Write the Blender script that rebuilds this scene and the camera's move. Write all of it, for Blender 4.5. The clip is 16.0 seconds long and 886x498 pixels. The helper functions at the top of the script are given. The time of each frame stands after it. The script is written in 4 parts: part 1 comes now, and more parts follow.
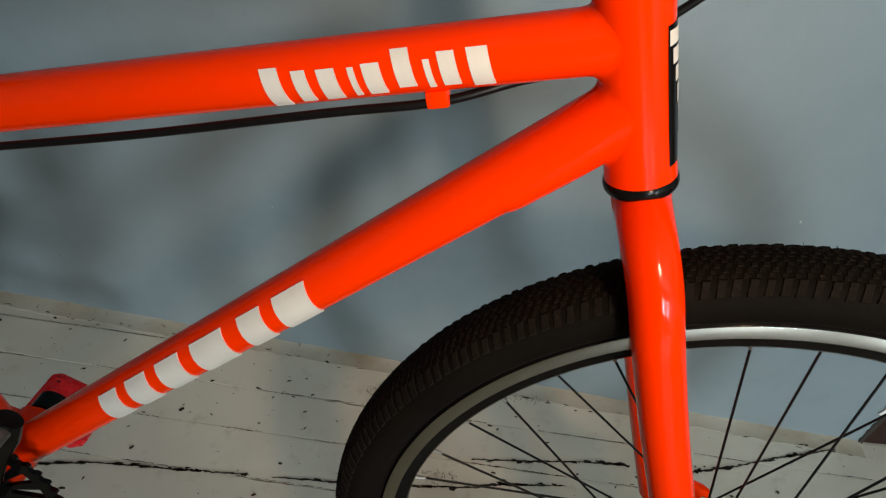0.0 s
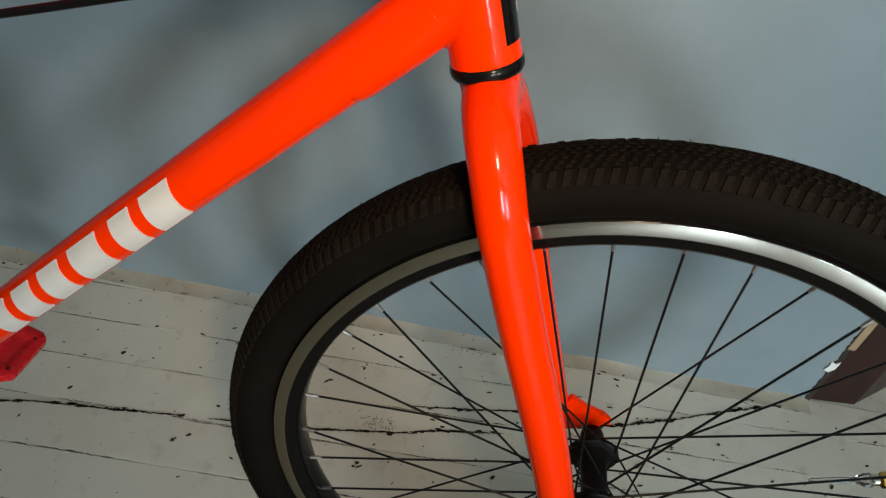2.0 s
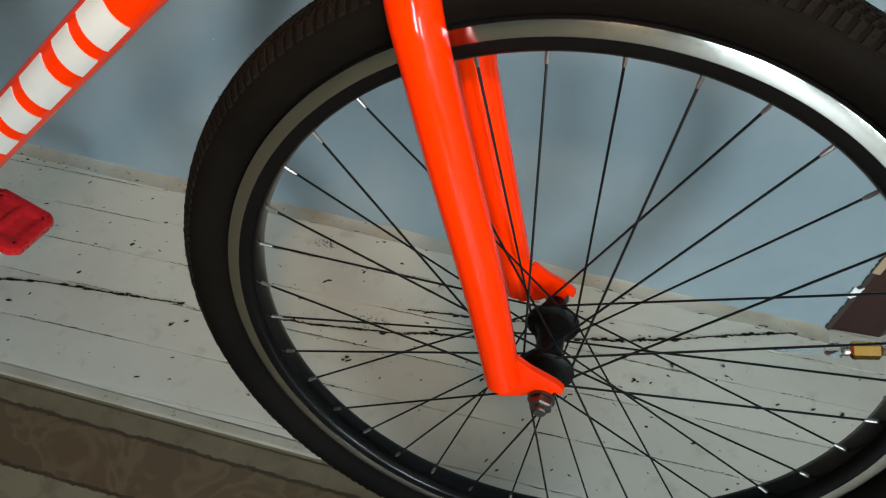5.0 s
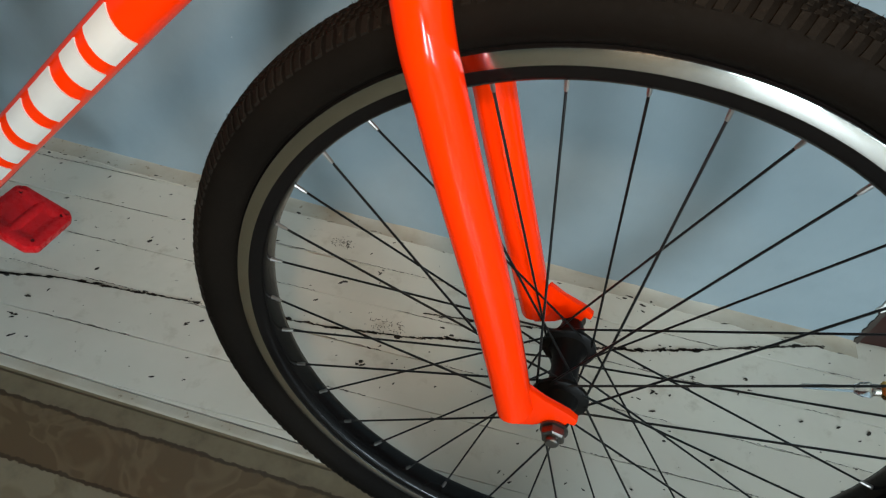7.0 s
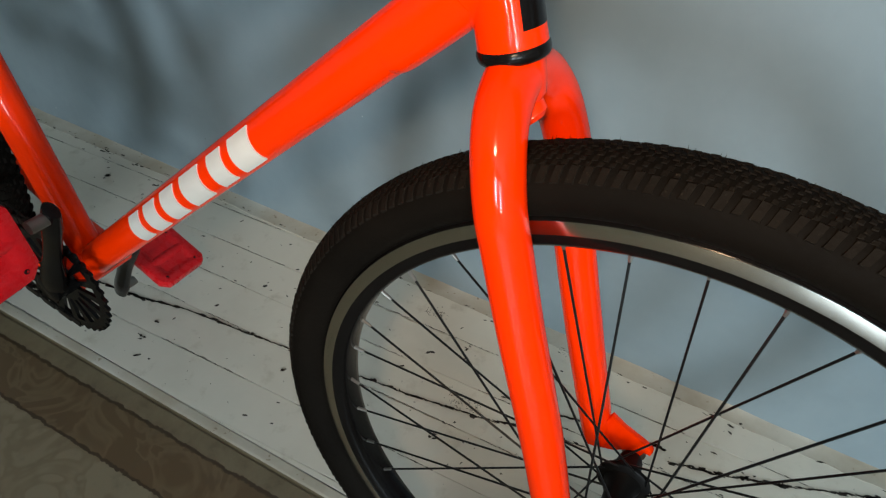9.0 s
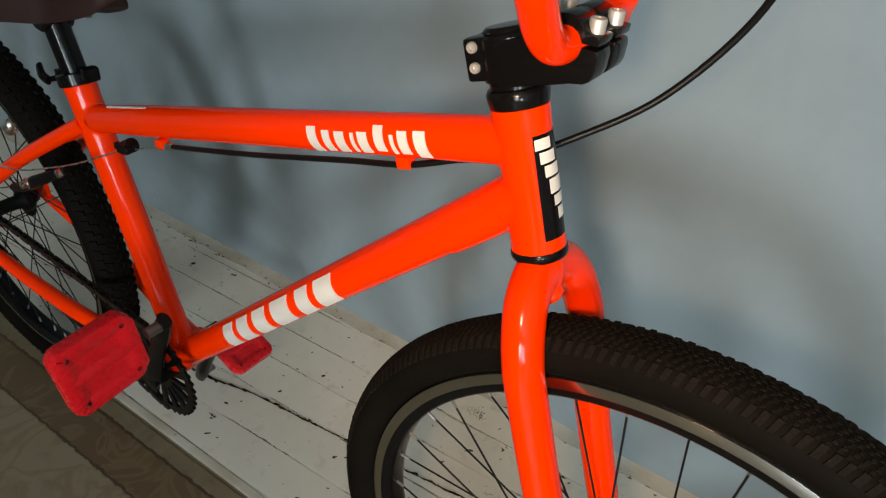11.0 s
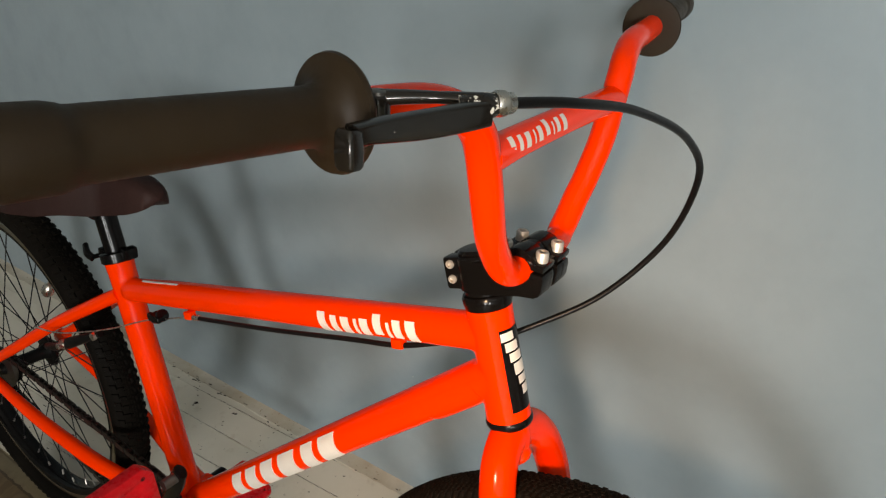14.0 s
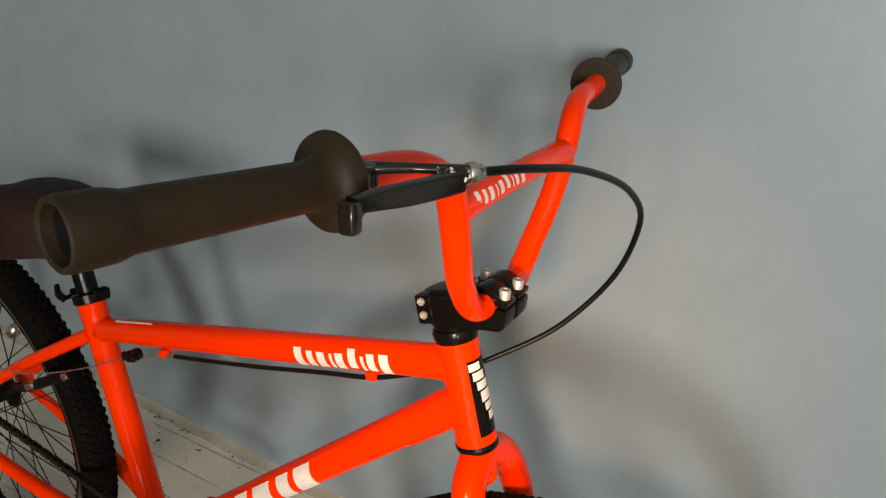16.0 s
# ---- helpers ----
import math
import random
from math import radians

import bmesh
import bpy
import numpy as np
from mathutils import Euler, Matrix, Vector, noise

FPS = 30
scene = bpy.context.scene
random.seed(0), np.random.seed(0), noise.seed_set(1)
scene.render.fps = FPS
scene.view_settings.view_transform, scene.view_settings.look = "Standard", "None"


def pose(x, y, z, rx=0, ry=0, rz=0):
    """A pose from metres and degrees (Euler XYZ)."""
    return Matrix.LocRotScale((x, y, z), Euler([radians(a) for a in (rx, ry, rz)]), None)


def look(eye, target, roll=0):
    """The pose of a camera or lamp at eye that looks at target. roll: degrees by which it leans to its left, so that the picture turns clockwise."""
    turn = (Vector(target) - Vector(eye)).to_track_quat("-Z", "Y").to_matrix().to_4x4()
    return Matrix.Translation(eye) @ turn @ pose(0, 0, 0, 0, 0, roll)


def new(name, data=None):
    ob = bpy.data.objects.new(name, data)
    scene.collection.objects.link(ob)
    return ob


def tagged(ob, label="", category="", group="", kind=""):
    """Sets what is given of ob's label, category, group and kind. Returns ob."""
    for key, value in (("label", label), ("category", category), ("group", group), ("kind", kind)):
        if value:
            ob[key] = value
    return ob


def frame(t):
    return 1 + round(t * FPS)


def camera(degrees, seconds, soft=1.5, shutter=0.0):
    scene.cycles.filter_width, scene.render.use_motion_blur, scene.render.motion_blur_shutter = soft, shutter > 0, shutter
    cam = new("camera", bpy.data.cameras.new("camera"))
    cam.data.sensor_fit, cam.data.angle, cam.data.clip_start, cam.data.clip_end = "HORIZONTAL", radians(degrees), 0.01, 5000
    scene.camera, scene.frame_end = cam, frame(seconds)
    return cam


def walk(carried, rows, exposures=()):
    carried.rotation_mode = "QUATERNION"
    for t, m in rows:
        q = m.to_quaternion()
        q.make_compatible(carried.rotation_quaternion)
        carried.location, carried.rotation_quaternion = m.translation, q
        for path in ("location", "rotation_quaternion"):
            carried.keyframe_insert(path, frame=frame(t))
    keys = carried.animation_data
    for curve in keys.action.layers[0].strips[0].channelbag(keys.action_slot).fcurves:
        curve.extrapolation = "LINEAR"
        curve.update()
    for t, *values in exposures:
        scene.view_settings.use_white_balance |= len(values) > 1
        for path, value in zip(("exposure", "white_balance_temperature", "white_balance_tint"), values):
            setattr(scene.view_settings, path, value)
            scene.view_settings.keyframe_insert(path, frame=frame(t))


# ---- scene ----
# camera and walk
cam = camera(68.9, 16.0, 1.25)
PATH = [
    (0, (0.388, -0.525, 0.828), (0.338, 1.009, -0.461), 8.5),
    (0.5, (0.414, -0.531, 0.824), (0.337, 1.002, -0.459), 8.5),
    (1, (0.436, -0.535, 0.819), (0.364, 0.986, -0.478), 8.65),
    (1.5, (0.458, -0.540, 0.811), (0.397, 0.975, -0.493), 9.0),
    (2, (0.4835, -0.543, 0.795), (0.432, 0.955, -0.530), 9.25),
    (2.5, (0.504, -0.549, 0.781), (0.464, 0.935, -0.559), 10.0),
    (3, (0.525, -0.557, 0.766), (0.453, 0.904, -0.598), 10.0),
    (3.5, (0.545, -0.567, 0.751), (0.463, 0.87, -0.638), 10.5),
    (4, (0.559, -0.576, 0.74), (0.447, 0.839, -0.668), 9.8),
    (6.5, (0.586, -0.577, 0.724), (0.321, 0.8, -0.702), 6.0),
    (7, (0.575, -0.546, 0.737), (0.328, 0.801, -0.72), 6.8),
    (7.5, (0.562, -0.524, 0.749), (0.321, 0.809, -0.723), 6.2),
    (8, (0.57, -0.514, 0.756), (0.218, 0.773, -0.734), 4.8),
    (8.2, (0.575, -0.513, 0.763), (0.142, 0.771, -0.707), 4.2),
    (10.3, (0.606, -0.548, 0.878), (-0.117, 0.797, -0.413), 4.6),
    (10.5, (0.608, -0.55, 0.889), (-0.154, 0.792, -0.383), 4.2),
    (11, (0.612, -0.56, 0.917), (-0.216, 0.788, -0.308), 3.4),
    (11.5, (0.61, -0.569, 0.94), (-0.235, 0.818, -0.228), 3.8),
    (12, (0.615, -0.57, 0.954), (-0.269, 0.82, -0.18), 3.3),
    (12.5, (0.622, -0.573, 0.974), (-0.28, 0.842, -0.114), 2.7),
    (13, (0.628, -0.585, 0.993), (-0.29, 0.867, -0.03), 2.7),
    (13.5, (0.638, -0.595, 1.006), (-0.305, 0.876, 0.032), 2.1),
    (14, (0.648, -0.611, 1.021), (-0.28, 0.902, 0.1), 2.8),
    (14.5, (0.653, -0.624, 1.03), (-0.253, 0.918, 0.135), 2.9),
    (15, (0.656, -0.637, 1.041), (-0.24, 0.934, 0.187), 3.0),
    (15.5, (0.658, -0.643, 1.049), (-0.213, 0.953, 0.217), 3.3),
    (16, (0.657, -0.652, 1.052), (-0.176, 0.961, 0.214), 3.7),
]
EXPOSURES = [(0.0, -0.36, 7450, 15), (4.0, -0.05, 7050, 13), (6.5, 0.12, 6850, 12), (8.2, 0.02, 6850, 12), (10.3, -0.06, 7350, 16), (12.5, 0.11, 8150, 20), (16.0, 0.14, 9000, 27)]
walk(cam, [(t, look(eye, target, roll)) for t, eye, target, roll in PATH], EXPOSURES)

# ---- world and lights ----
WALL_Y = 0.158          # painted wall behind the bicycle
BACK_Y = -4.6           # wall with the two windows, behind the camera
X0, X1, CEIL = -2.6, 4.6, 2.55
WINDOWS = [(1.75, 2.45), (3.55, 4.25)]
WIN_Z = (0.75, 1.85)

world = bpy.data.worlds.new("world")
scene.world = world
world.use_nodes = True
sky = world.node_tree.nodes.new("ShaderNodeTexSky")
sky.sky_type, sky.sun_disc = "NISHITA", False
sky.sun_elevation, sky.sun_rotation = radians(35), radians(120)
world.node_tree.links.new(sky.outputs[0], world.node_tree.nodes["Background"].inputs[0])
world.node_tree.nodes["Background"].inputs[1].default_value = 0.1


def area_lamp(name, m, sx, sy, power, colour):
    data = bpy.data.lights.new(name, "AREA")
    data.shape, data.size, data.size_y, data.energy, data.color = "RECTANGLE", sx, sy, power, colour
    ob = new(name, data)
    ob.matrix_world = m
    return ob


for wx0, wx1 in WINDOWS:
    area_lamp("window_daylight", look(((wx0 + wx1) / 2, BACK_Y + 0.04, sum(WIN_Z) / 2), ((wx0 + wx1) / 2, 0, sum(WIN_Z) / 2)),
              wx1 - wx0, WIN_Z[1] - WIN_Z[0], 150.0, (0.66, 0.86, 1.0))
# fixed lamp added for the torch that is carried beside the camera
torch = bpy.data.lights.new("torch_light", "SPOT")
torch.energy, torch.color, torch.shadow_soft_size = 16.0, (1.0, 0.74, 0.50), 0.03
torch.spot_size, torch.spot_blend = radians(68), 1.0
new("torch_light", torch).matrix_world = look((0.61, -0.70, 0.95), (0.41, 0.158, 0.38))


# ---- materials ----
def material(name, build):
    mat = bpy.data.materials.new(name)
    mat.use_nodes = True
    nt = mat.node_tree
    build(nt, nt.nodes["Principled BSDF"])
    return mat


def node(nt, kind, **values):
    n = nt.nodes.new(kind)
    for key, value in values.items():
        n.inputs[key].default_value = value
    return n


def coords(nt, scale=(1, 1, 1), generated=False):
    tc = nt.nodes.new("ShaderNodeTexCoord")
    mp = node(nt, "ShaderNodeMapping", Scale=scale)
    nt.links.new(tc.outputs["Object"], mp.inputs["Vector"])
    return mp.outputs[0]


def noise_tex(nt, vec, scale, detail=4.0, rough=0.55, distort=0.0):
    n = node(nt, "ShaderNodeTexNoise", Scale=scale, Detail=detail, Roughness=rough, Distortion=distort)
    nt.links.new(vec, n.inputs["Vector"])
    return n.outputs["Fac"]


def ramp(nt, fac, stops):
    r = nt.nodes.new("ShaderNodeValToRGB")
    el = r.color_ramp.elements
    while len(el) < len(stops):
        el.new(0.5)
    for e, (p, c) in zip(el, stops):
        e.position, e.color = p, (c if len(c) == 4 else (*c, 1)) if not isinstance(c, float) else (c, c, c, 1)
    nt.links.new(fac, r.inputs[0])
    return r.outputs[0]


def mix(nt, fac, a, b):
    m = nt.nodes.new("ShaderNodeMix")
    m.data_type = "RGBA"
    for socket, v in ((m.inputs[0], fac), (m.inputs[6], a), (m.inputs[7], b)):
        if isinstance(v, (tuple, float, int)):
            socket.default_value = (*v, 1) if isinstance(v, tuple) else v
        else:
            nt.links.new(v, socket)
    return m.outputs[2]


def bump(nt, bsdf, height, strength=0.2, distance=0.002):
    b = node(nt, "ShaderNodeBump", Strength=strength, Distance=distance)
    nt.links.new(height, b.inputs["Height"])
    nt.links.new(b.outputs[0], bsdf.inputs["Normal"])


def paint_mat(name, colour, dark, rough, coat=0.0, spots=0.0, metallic=0.0, grain=60.0, bump_s=0.05, spec=0.5, cut=0.74, spot=(0.45, 0.42, 0.38)):
    """Paint, rubber or plastic: two scales of tone, uneven gloss, light relief."""
    def build(nt, p):
        v = coords(nt)
        big, fine = noise_tex(nt, v, 9.0, 5.0), noise_tex(nt, v, grain, 5.0)
        base = mix(nt, ramp(nt, big, [(0.35, 0.0), (0.7, 1.0)]), colour, dark)
        if spots:
            base = mix(nt, ramp(nt, noise_tex(nt, v, grain * 2.2, 3.0), [(cut, 0.0), (cut + 0.03, spots)]), base, spot)
        nt.links.new(base, p.inputs["Base Color"])
        nt.links.new(ramp(nt, fine, [(0.3, max(rough - 0.06, 0.02)), (0.75, rough + 0.08)]), p.inputs["Roughness"])
        p.inputs["Coat Weight"].default_value, p.inputs["Coat Roughness"].default_value = coat, 0.06
        p.inputs["Metallic"].default_value = metallic
        p.inputs["Specular IOR Level"].default_value = spec
        bump(nt, p, fine, bump_s, 0.001)
    return material(name, build)


ORANGE = paint_mat("orange_paint", (0.93, 0.031, 0.001), (0.90, 0.028, 0.001), 0.085, 0.0, grain=70, bump_s=0.004, spec=0.22)
SCUFFED_ORANGE = paint_mat("scuffed_orange_paint", (0.93, 0.031, 0.001), (0.90, 0.028, 0.001), 0.11, 0.0, grain=95, bump_s=0.004, spec=0.22, spots=0.7, cut=0.765, spot=(0.75, 0.42, 0.18))
WHITE_DECAL = paint_mat("white_decal", (0.64, 0.59, 0.53), (0.55, 0.51, 0.46), 0.4, grain=200)
RED_PLASTIC = paint_mat("red_plastic", (0.62, 0.008, 0.012), (0.50, 0.007, 0.010), 0.28, 0.0, grain=140, bump_s=0.06, spec=0.3, spots=0.7, cut=0.735)
BLACK_GLOSS = paint_mat("black_anodised", (0.0030, 0.0026, 0.0025), (0.005, 0.0044, 0.0042), 0.17, 0.0, grain=160, spots=0.3, cut=0.755, bump_s=0.03, spec=0.14)
BLACK_MATTE = paint_mat("black_matte_metal", (0.003, 0.0026, 0.0025), (0.005, 0.0045, 0.004), 0.45, grain=160, bump_s=0.05, spec=0.12, spots=0.2, cut=0.76)
BLACK_CABLE = paint_mat("black_cable_housing", (0.004, 0.0036, 0.0036), (0.006, 0.0054, 0.005), 0.34, grain=400, spec=0.14)
BLACK_WORN = paint_mat("worn_black_lever", (0.0065, 0.005, 0.0035), (0.010, 0.008, 0.006), 0.16, 0.0, spots=0.6, grain=110, bump_s=0.03, spec=0.45, cut=0.73)
BLACK_SPLASHED = paint_mat("black_with_white_paint_splashes", (0.0065, 0.005, 0.0035), (0.010, 0.008, 0.006), 0.2, 0.0, spots=0.95, grain=130, bump_s=0.03, spec=0.4, cut=0.53, spot=(0.62, 0.58, 0.50))
CHAIN_STEEL = paint_mat("oily_black_chain", (0.020, 0.016, 0.012), (0.010, 0.008, 0.007), 0.45, metallic=0.5, grain=200)
RUBBER = paint_mat("tyre_rubber", (0.0036, 0.0028, 0.0021), (0.0062, 0.0046, 0.0033), 0.7, grain=260, bump_s=0.25, spec=0.04)
TREAD_RUBBER = paint_mat("dusty_tread_rubber", (0.0060, 0.0045, 0.0033), (0.0100, 0.0075, 0.0054), 0.75, grain=240, bump_s=0.6, spec=0.06, spots=0.5, cut=0.66, spot=(0.034, 0.026, 0.018))
GRIP = paint_mat("grip_rubber", (0.025, 0.0140, 0.0060), (0.017, 0.0098, 0.0046), 0.5, spots=0.22, grain=120, bump_s=0.2, spec=0.22, cut=0.75)
SADDLE = paint_mat("saddle_vinyl", (0.028, 0.0120, 0.0098), (0.018, 0.0078, 0.0066), 0.6, grain=220, bump_s=0.25, spec=0.10)
STEEL = paint_mat("steel_bolt", (0.62, 0.58, 0.52), (0.45, 0.42, 0.38), 0.28, metallic=1.0, grain=200)
DULL_BOLT = paint_mat("dull_plated_bolt", (0.50, 0.47, 0.42), (0.38, 0.35, 0.31), 0.42, metallic=0.55, grain=200)
DARK_STEEL = paint_mat("dark_steel", (0.22, 0.20, 0.18), (0.13, 0.12, 0.11), 0.38, metallic=1.0, grain=200)
BRASS = paint_mat("brass", (0.72, 0.42, 0.12), (0.60, 0.33, 0.09), 0.22, metallic=1.0, grain=200)
SPOKE = paint_mat("black_spoke", (0.004, 0.004, 0.004), (0.006, 0.006, 0.006), 0.3, grain=300, spec=0.2)
NIPPLE = paint_mat("dull_nickel", (0.36, 0.34, 0.31), (0.28, 0.26, 0.24), 0.42, metallic=1.0, grain=300)
TAN_ROD = paint_mat("tan_plastic", (0.35, 0.22, 0.08), (0.28, 0.17, 0.06), 0.35, grain=200)
DARK_WOOD = paint_mat("dark_brown_wood_paint", (0.036, 0.011, 0.007), (0.020, 0.0065, 0.005), 0.42, 0.0, grain=40, bump_s=0.25, spec=0.25)
BARE_WOOD = paint_mat("bare_wood_edge", (0.36, 0.24, 0.13), (0.28, 0.18, 0.10), 0.6, grain=60, bump_s=0.2)
PLASTER = paint_mat("white_plaster", (0.78, 0.76, 0.72), (0.66, 0.63, 0.58), 0.8, grain=30, bump_s=0.2)
STRIP = paint_mat("brown_edge_paint", (0.17, 0.125, 0.072), (0.11, 0.078, 0.043), 0.6, grain=45, bump_s=0.4)
JOINT = paint_mat("dirty_cream_joint_paint", (0.50, 0.455, 0.38), (0.33, 0.265, 0.185), 0.5, grain=45, bump_s=0.5, spots=0.7, cut=0.66, spot=(0.20, 0.14, 0.085))


def rim_metal(nt, p):
    v = coords(nt, (1, 1, 1))
    p.inputs["Base Color"].default_value = (0.60, 0.57, 0.52, 1)
    p.inputs["Metallic"].default_value = 1.0
    nt.links.new(ramp(nt, noise_tex(nt, v, 500, 3), [(0.3, 0.15), (0.7, 0.20)]), p.inputs["Roughness"])
    p.inputs["Anisotropic"].default_value, p.inputs["Anisotropic Rotation"].default_value = 0.85, 0.25
    turned = nt.nodes.new("ShaderNodeTangent")
    turned.direction_type, turned.axis = "RADIAL", "Y"
    nt.links.new(turned.outputs[0], p.inputs["Tangent"])


RIM_SILVER = material("machined_aluminium", rim_metal)


def clear_mat(nt, p):
    p.inputs["Base Color"].default_value = (0.93, 0.95, 0.95, 1)
    p.inputs["Transmission Weight"].default_value = 1.0
    p.inputs["Roughness"].default_value = 0.12
    p.inputs["IOR"].default_value = 1.35


CLEAR = material("clear_plastic_tube", clear_mat)


def wall_paint(nt, p):
    """Old blue-grey oil paint: brush relief, smudges, small white and dark specks."""
    v = coords(nt)
    broad, mid = noise_tex(nt, v, 2.3, 5.0, 0.6), noise_tex(nt, v, 14.0, 6.0, 0.6)
    base = mix(nt, ramp(nt, broad, [(0.35, 0.0), (0.68, 1.0)]), (0.222, 0.268, 0.284), (0.188, 0.233, 0.250))
    base = mix(nt, ramp(nt, mid, [(0.45, 0.0), (0.8, 0.22)]), base, (0.132, 0.166, 0.180))
    chips = ramp(nt, noise_tex(nt, v, 75.0, 2.0), [(0.795, 0.0), (0.81, 0.65)])
    base = mix(nt, chips, base, (0.55, 0.54, 0.50))
    specks = ramp(nt, noise_tex(nt, coords(nt, (1, 1, 0.7)), 58.0, 2.0), [(0.19, 0.9), (0.205, 0.0)])
    base = mix(nt, specks, base, (0.03, 0.025, 0.02))
    nt.links.new(base, p.inputs["Base Color"])
    nt.links.new(ramp(nt, mid, [(0.3, 0.30), (0.75, 0.48)]), p.inputs["Roughness"])
    brush = noise_tex(nt, coords(nt, (1, 1, 0.35)), 55.0, 6.0, 0.65)
    bump(nt, p, brush, 0.16, 0.003)


WALL = material("blue_wall_paint", wall_paint)


def board_paint(nt, p):
    """Chipped white floor paint over dark boards."""
    v = coords(nt)
    info = nt.nodes.new("ShaderNodeObjectInfo")
    broad, mid = noise_tex(nt, v, 5.0, 5.0, 0.6), noise_tex(nt, v, 26.0, 6.0, 0.65)
    base = mix(nt, info.outputs["Random"], (0.67, 0.615, 0.515), (0.60, 0.545, 0.455))
    base = mix(nt, ramp(nt, broad, [(0.45, 0.0), (0.75, 0.55)]), base, (0.50, 0.45, 0.365))
    base = mix(nt, ramp(nt, mid, [(0.57, 0.0), (0.72, 0.42)]), base, (0.36, 0.295, 0.205))
    chips = ramp(nt, noise_tex(nt, coords(nt, (0.55, 1.0, 1.0)), 70.0, 4.0, 0.5, 0.6), [(0.725, 0.0), (0.735, 1.0)])
    base = mix(nt, chips, base, (0.030, 0.020, 0.013))
    nt.links.new(base, p.inputs["Base Color"])
    nt.links.new(ramp(nt, mid, [(0.3, 0.28), (0.75, 0.55)]), p.inputs["Roughness"])
    bump(nt, p, noise_tex(nt, coords(nt, (0.3, 1, 1)), 60.0, 5.0), 0.15, 0.002)


BOARD = material("chipped_white_floor_paint", board_paint)
GAP = paint_mat("dark_gap_dirt", (0.020, 0.014, 0.010), (0.035, 0.024, 0.016), 0.9, grain=40, bump_s=0.4)


def lino_print(nt, p):
    """Printed floor covering: olive edge, brown scrolled border with ragged outlines, beige field with scroll motifs."""
    v = coords(nt)
    sep = nt.nodes.new("ShaderNodeSeparateXYZ")
    nt.links.new(v, sep.inputs[0])
    wobble = noise_tex(nt, v, 75.0, 2.0)
    y = nt.nodes.new("ShaderNodeMath")
    y.operation = "MULTIPLY_ADD"
    y.inputs[1].default_value = 0.009
    nt.links.new(wobble, y.inputs[0])
    nt.links.new(sep.outputs["Y"], y.inputs[2])
    band = nt.nodes.new("ShaderNodeMapRange")
    band.inputs["From Min"].default_value, band.inputs["From Max"].default_value = -0.42, -0.24
    nt.links.new(y.outputs[0], band.inputs["Value"])
    swirl = noise_tex(nt, v, 9.0, 2.0, 0.5, 2.4)
    scroll = ramp(nt, swirl, [(0.40, 0.0), (0.49, 0.8), (0.52, 0.8), (0.56, 0.0)])
    dirt = noise_tex(nt, v, 30.0, 6.0, 0.65)
    field = mix(nt, scroll, (0.205, 0.160, 0.100), (0.160, 0.115, 0.065))
    brown = mix(nt, scroll, (0.105, 0.064, 0.031), (0.145, 0.096, 0.050))
    olive = mix(nt, ramp(nt, dirt, [(0.3, 0.0), (0.7, 1.0)]), (0.185, 0.140, 0.084), (0.135, 0.098, 0.055))
    pos = lambda yy: (yy + 0.42) / 0.18
    is_brown = ramp(nt, band.outputs[0], [(0.0, 0.0), (pos(-0.340), 0.0), (pos(-0.339), 1.0), (pos(-0.2735), 1.0), (pos(-0.2725), 0.0)])
    is_line = ramp(nt, band.outputs[0], [(0.0, 0.0), (pos(-0.3425), 0.0), (pos(-0.342), 1.0), (pos(-0.3385), 1.0), (pos(-0.338), 0.0),
                                         (pos(-0.2755), 0.0), (pos(-0.275), 1.0), (pos(-0.271), 1.0), (pos(-0.2705), 0.0)])
    is_edge = ramp(nt, band.outputs[0], [(0.0, 0.0), (pos(-0.2730), 0.0), (pos(-0.2725), 1.0)])
    base = mix(nt, is_edge, mix(nt, is_brown, field, brown), olive)
    base = mix(nt, is_line, base, (0.050, 0.029, 0.014))
    base = mix(nt, ramp(nt, dirt, [(0.55, 0.0), (0.8, 0.5)]), base, (0.08, 0.06, 0.04))
    nt.links.new(base, p.inputs["Base Color"])
    p.inputs["Roughness"].default_value = 0.42
    bump(nt, p, dirt, 0.12, 0.002)


LINO = material("printed_floor_covering", lino_print)
PLAIN_WALL = paint_mat("plain_room_paint", (0.30, 0.34, 0.35), (0.26, 0.30, 0.31), 0.6, grain=30)
CEILING = paint_mat("white_ceiling_paint", (0.72, 0.70, 0.66), (0.66, 0.64, 0.60), 0.8, grain=20)


# ---- mesh tools ----
def mesh_of(name, verts, faces, mat, smooth=True, angle=38):
    me = bpy.data.meshes.new(name)
    me.from_pydata([tuple(v) for v in verts], [], faces)
    me.materials.append(mat)
    if smooth:
        me.shade_smooth()
        me.set_sharp_from_angle(angle=radians(angle))
    me.update()
    return me


def part(name, geo, mat, parent, label="", smooth=True, angle=38):
    """One mesh object under a thing or a part. geo: (verts, faces) or a finished mesh."""
    ob = new(name, geo if isinstance(geo, bpy.types.Mesh) else mesh_of(name, geo[0], geo[1], mat, smooth, angle))
    ob.parent = parent
    return tagged(ob, label) if label else ob


def join(*geos):
    verts, faces = [], []
    for v, f in geos:
        k = len(verts)
        verts += [tuple(p) for p in v]
        faces += [tuple(i + k for i in face) for face in f]
    return verts, faces


def moved(geo, m):
    return [m @ Vector(v) for v in geo[0]], geo[1]


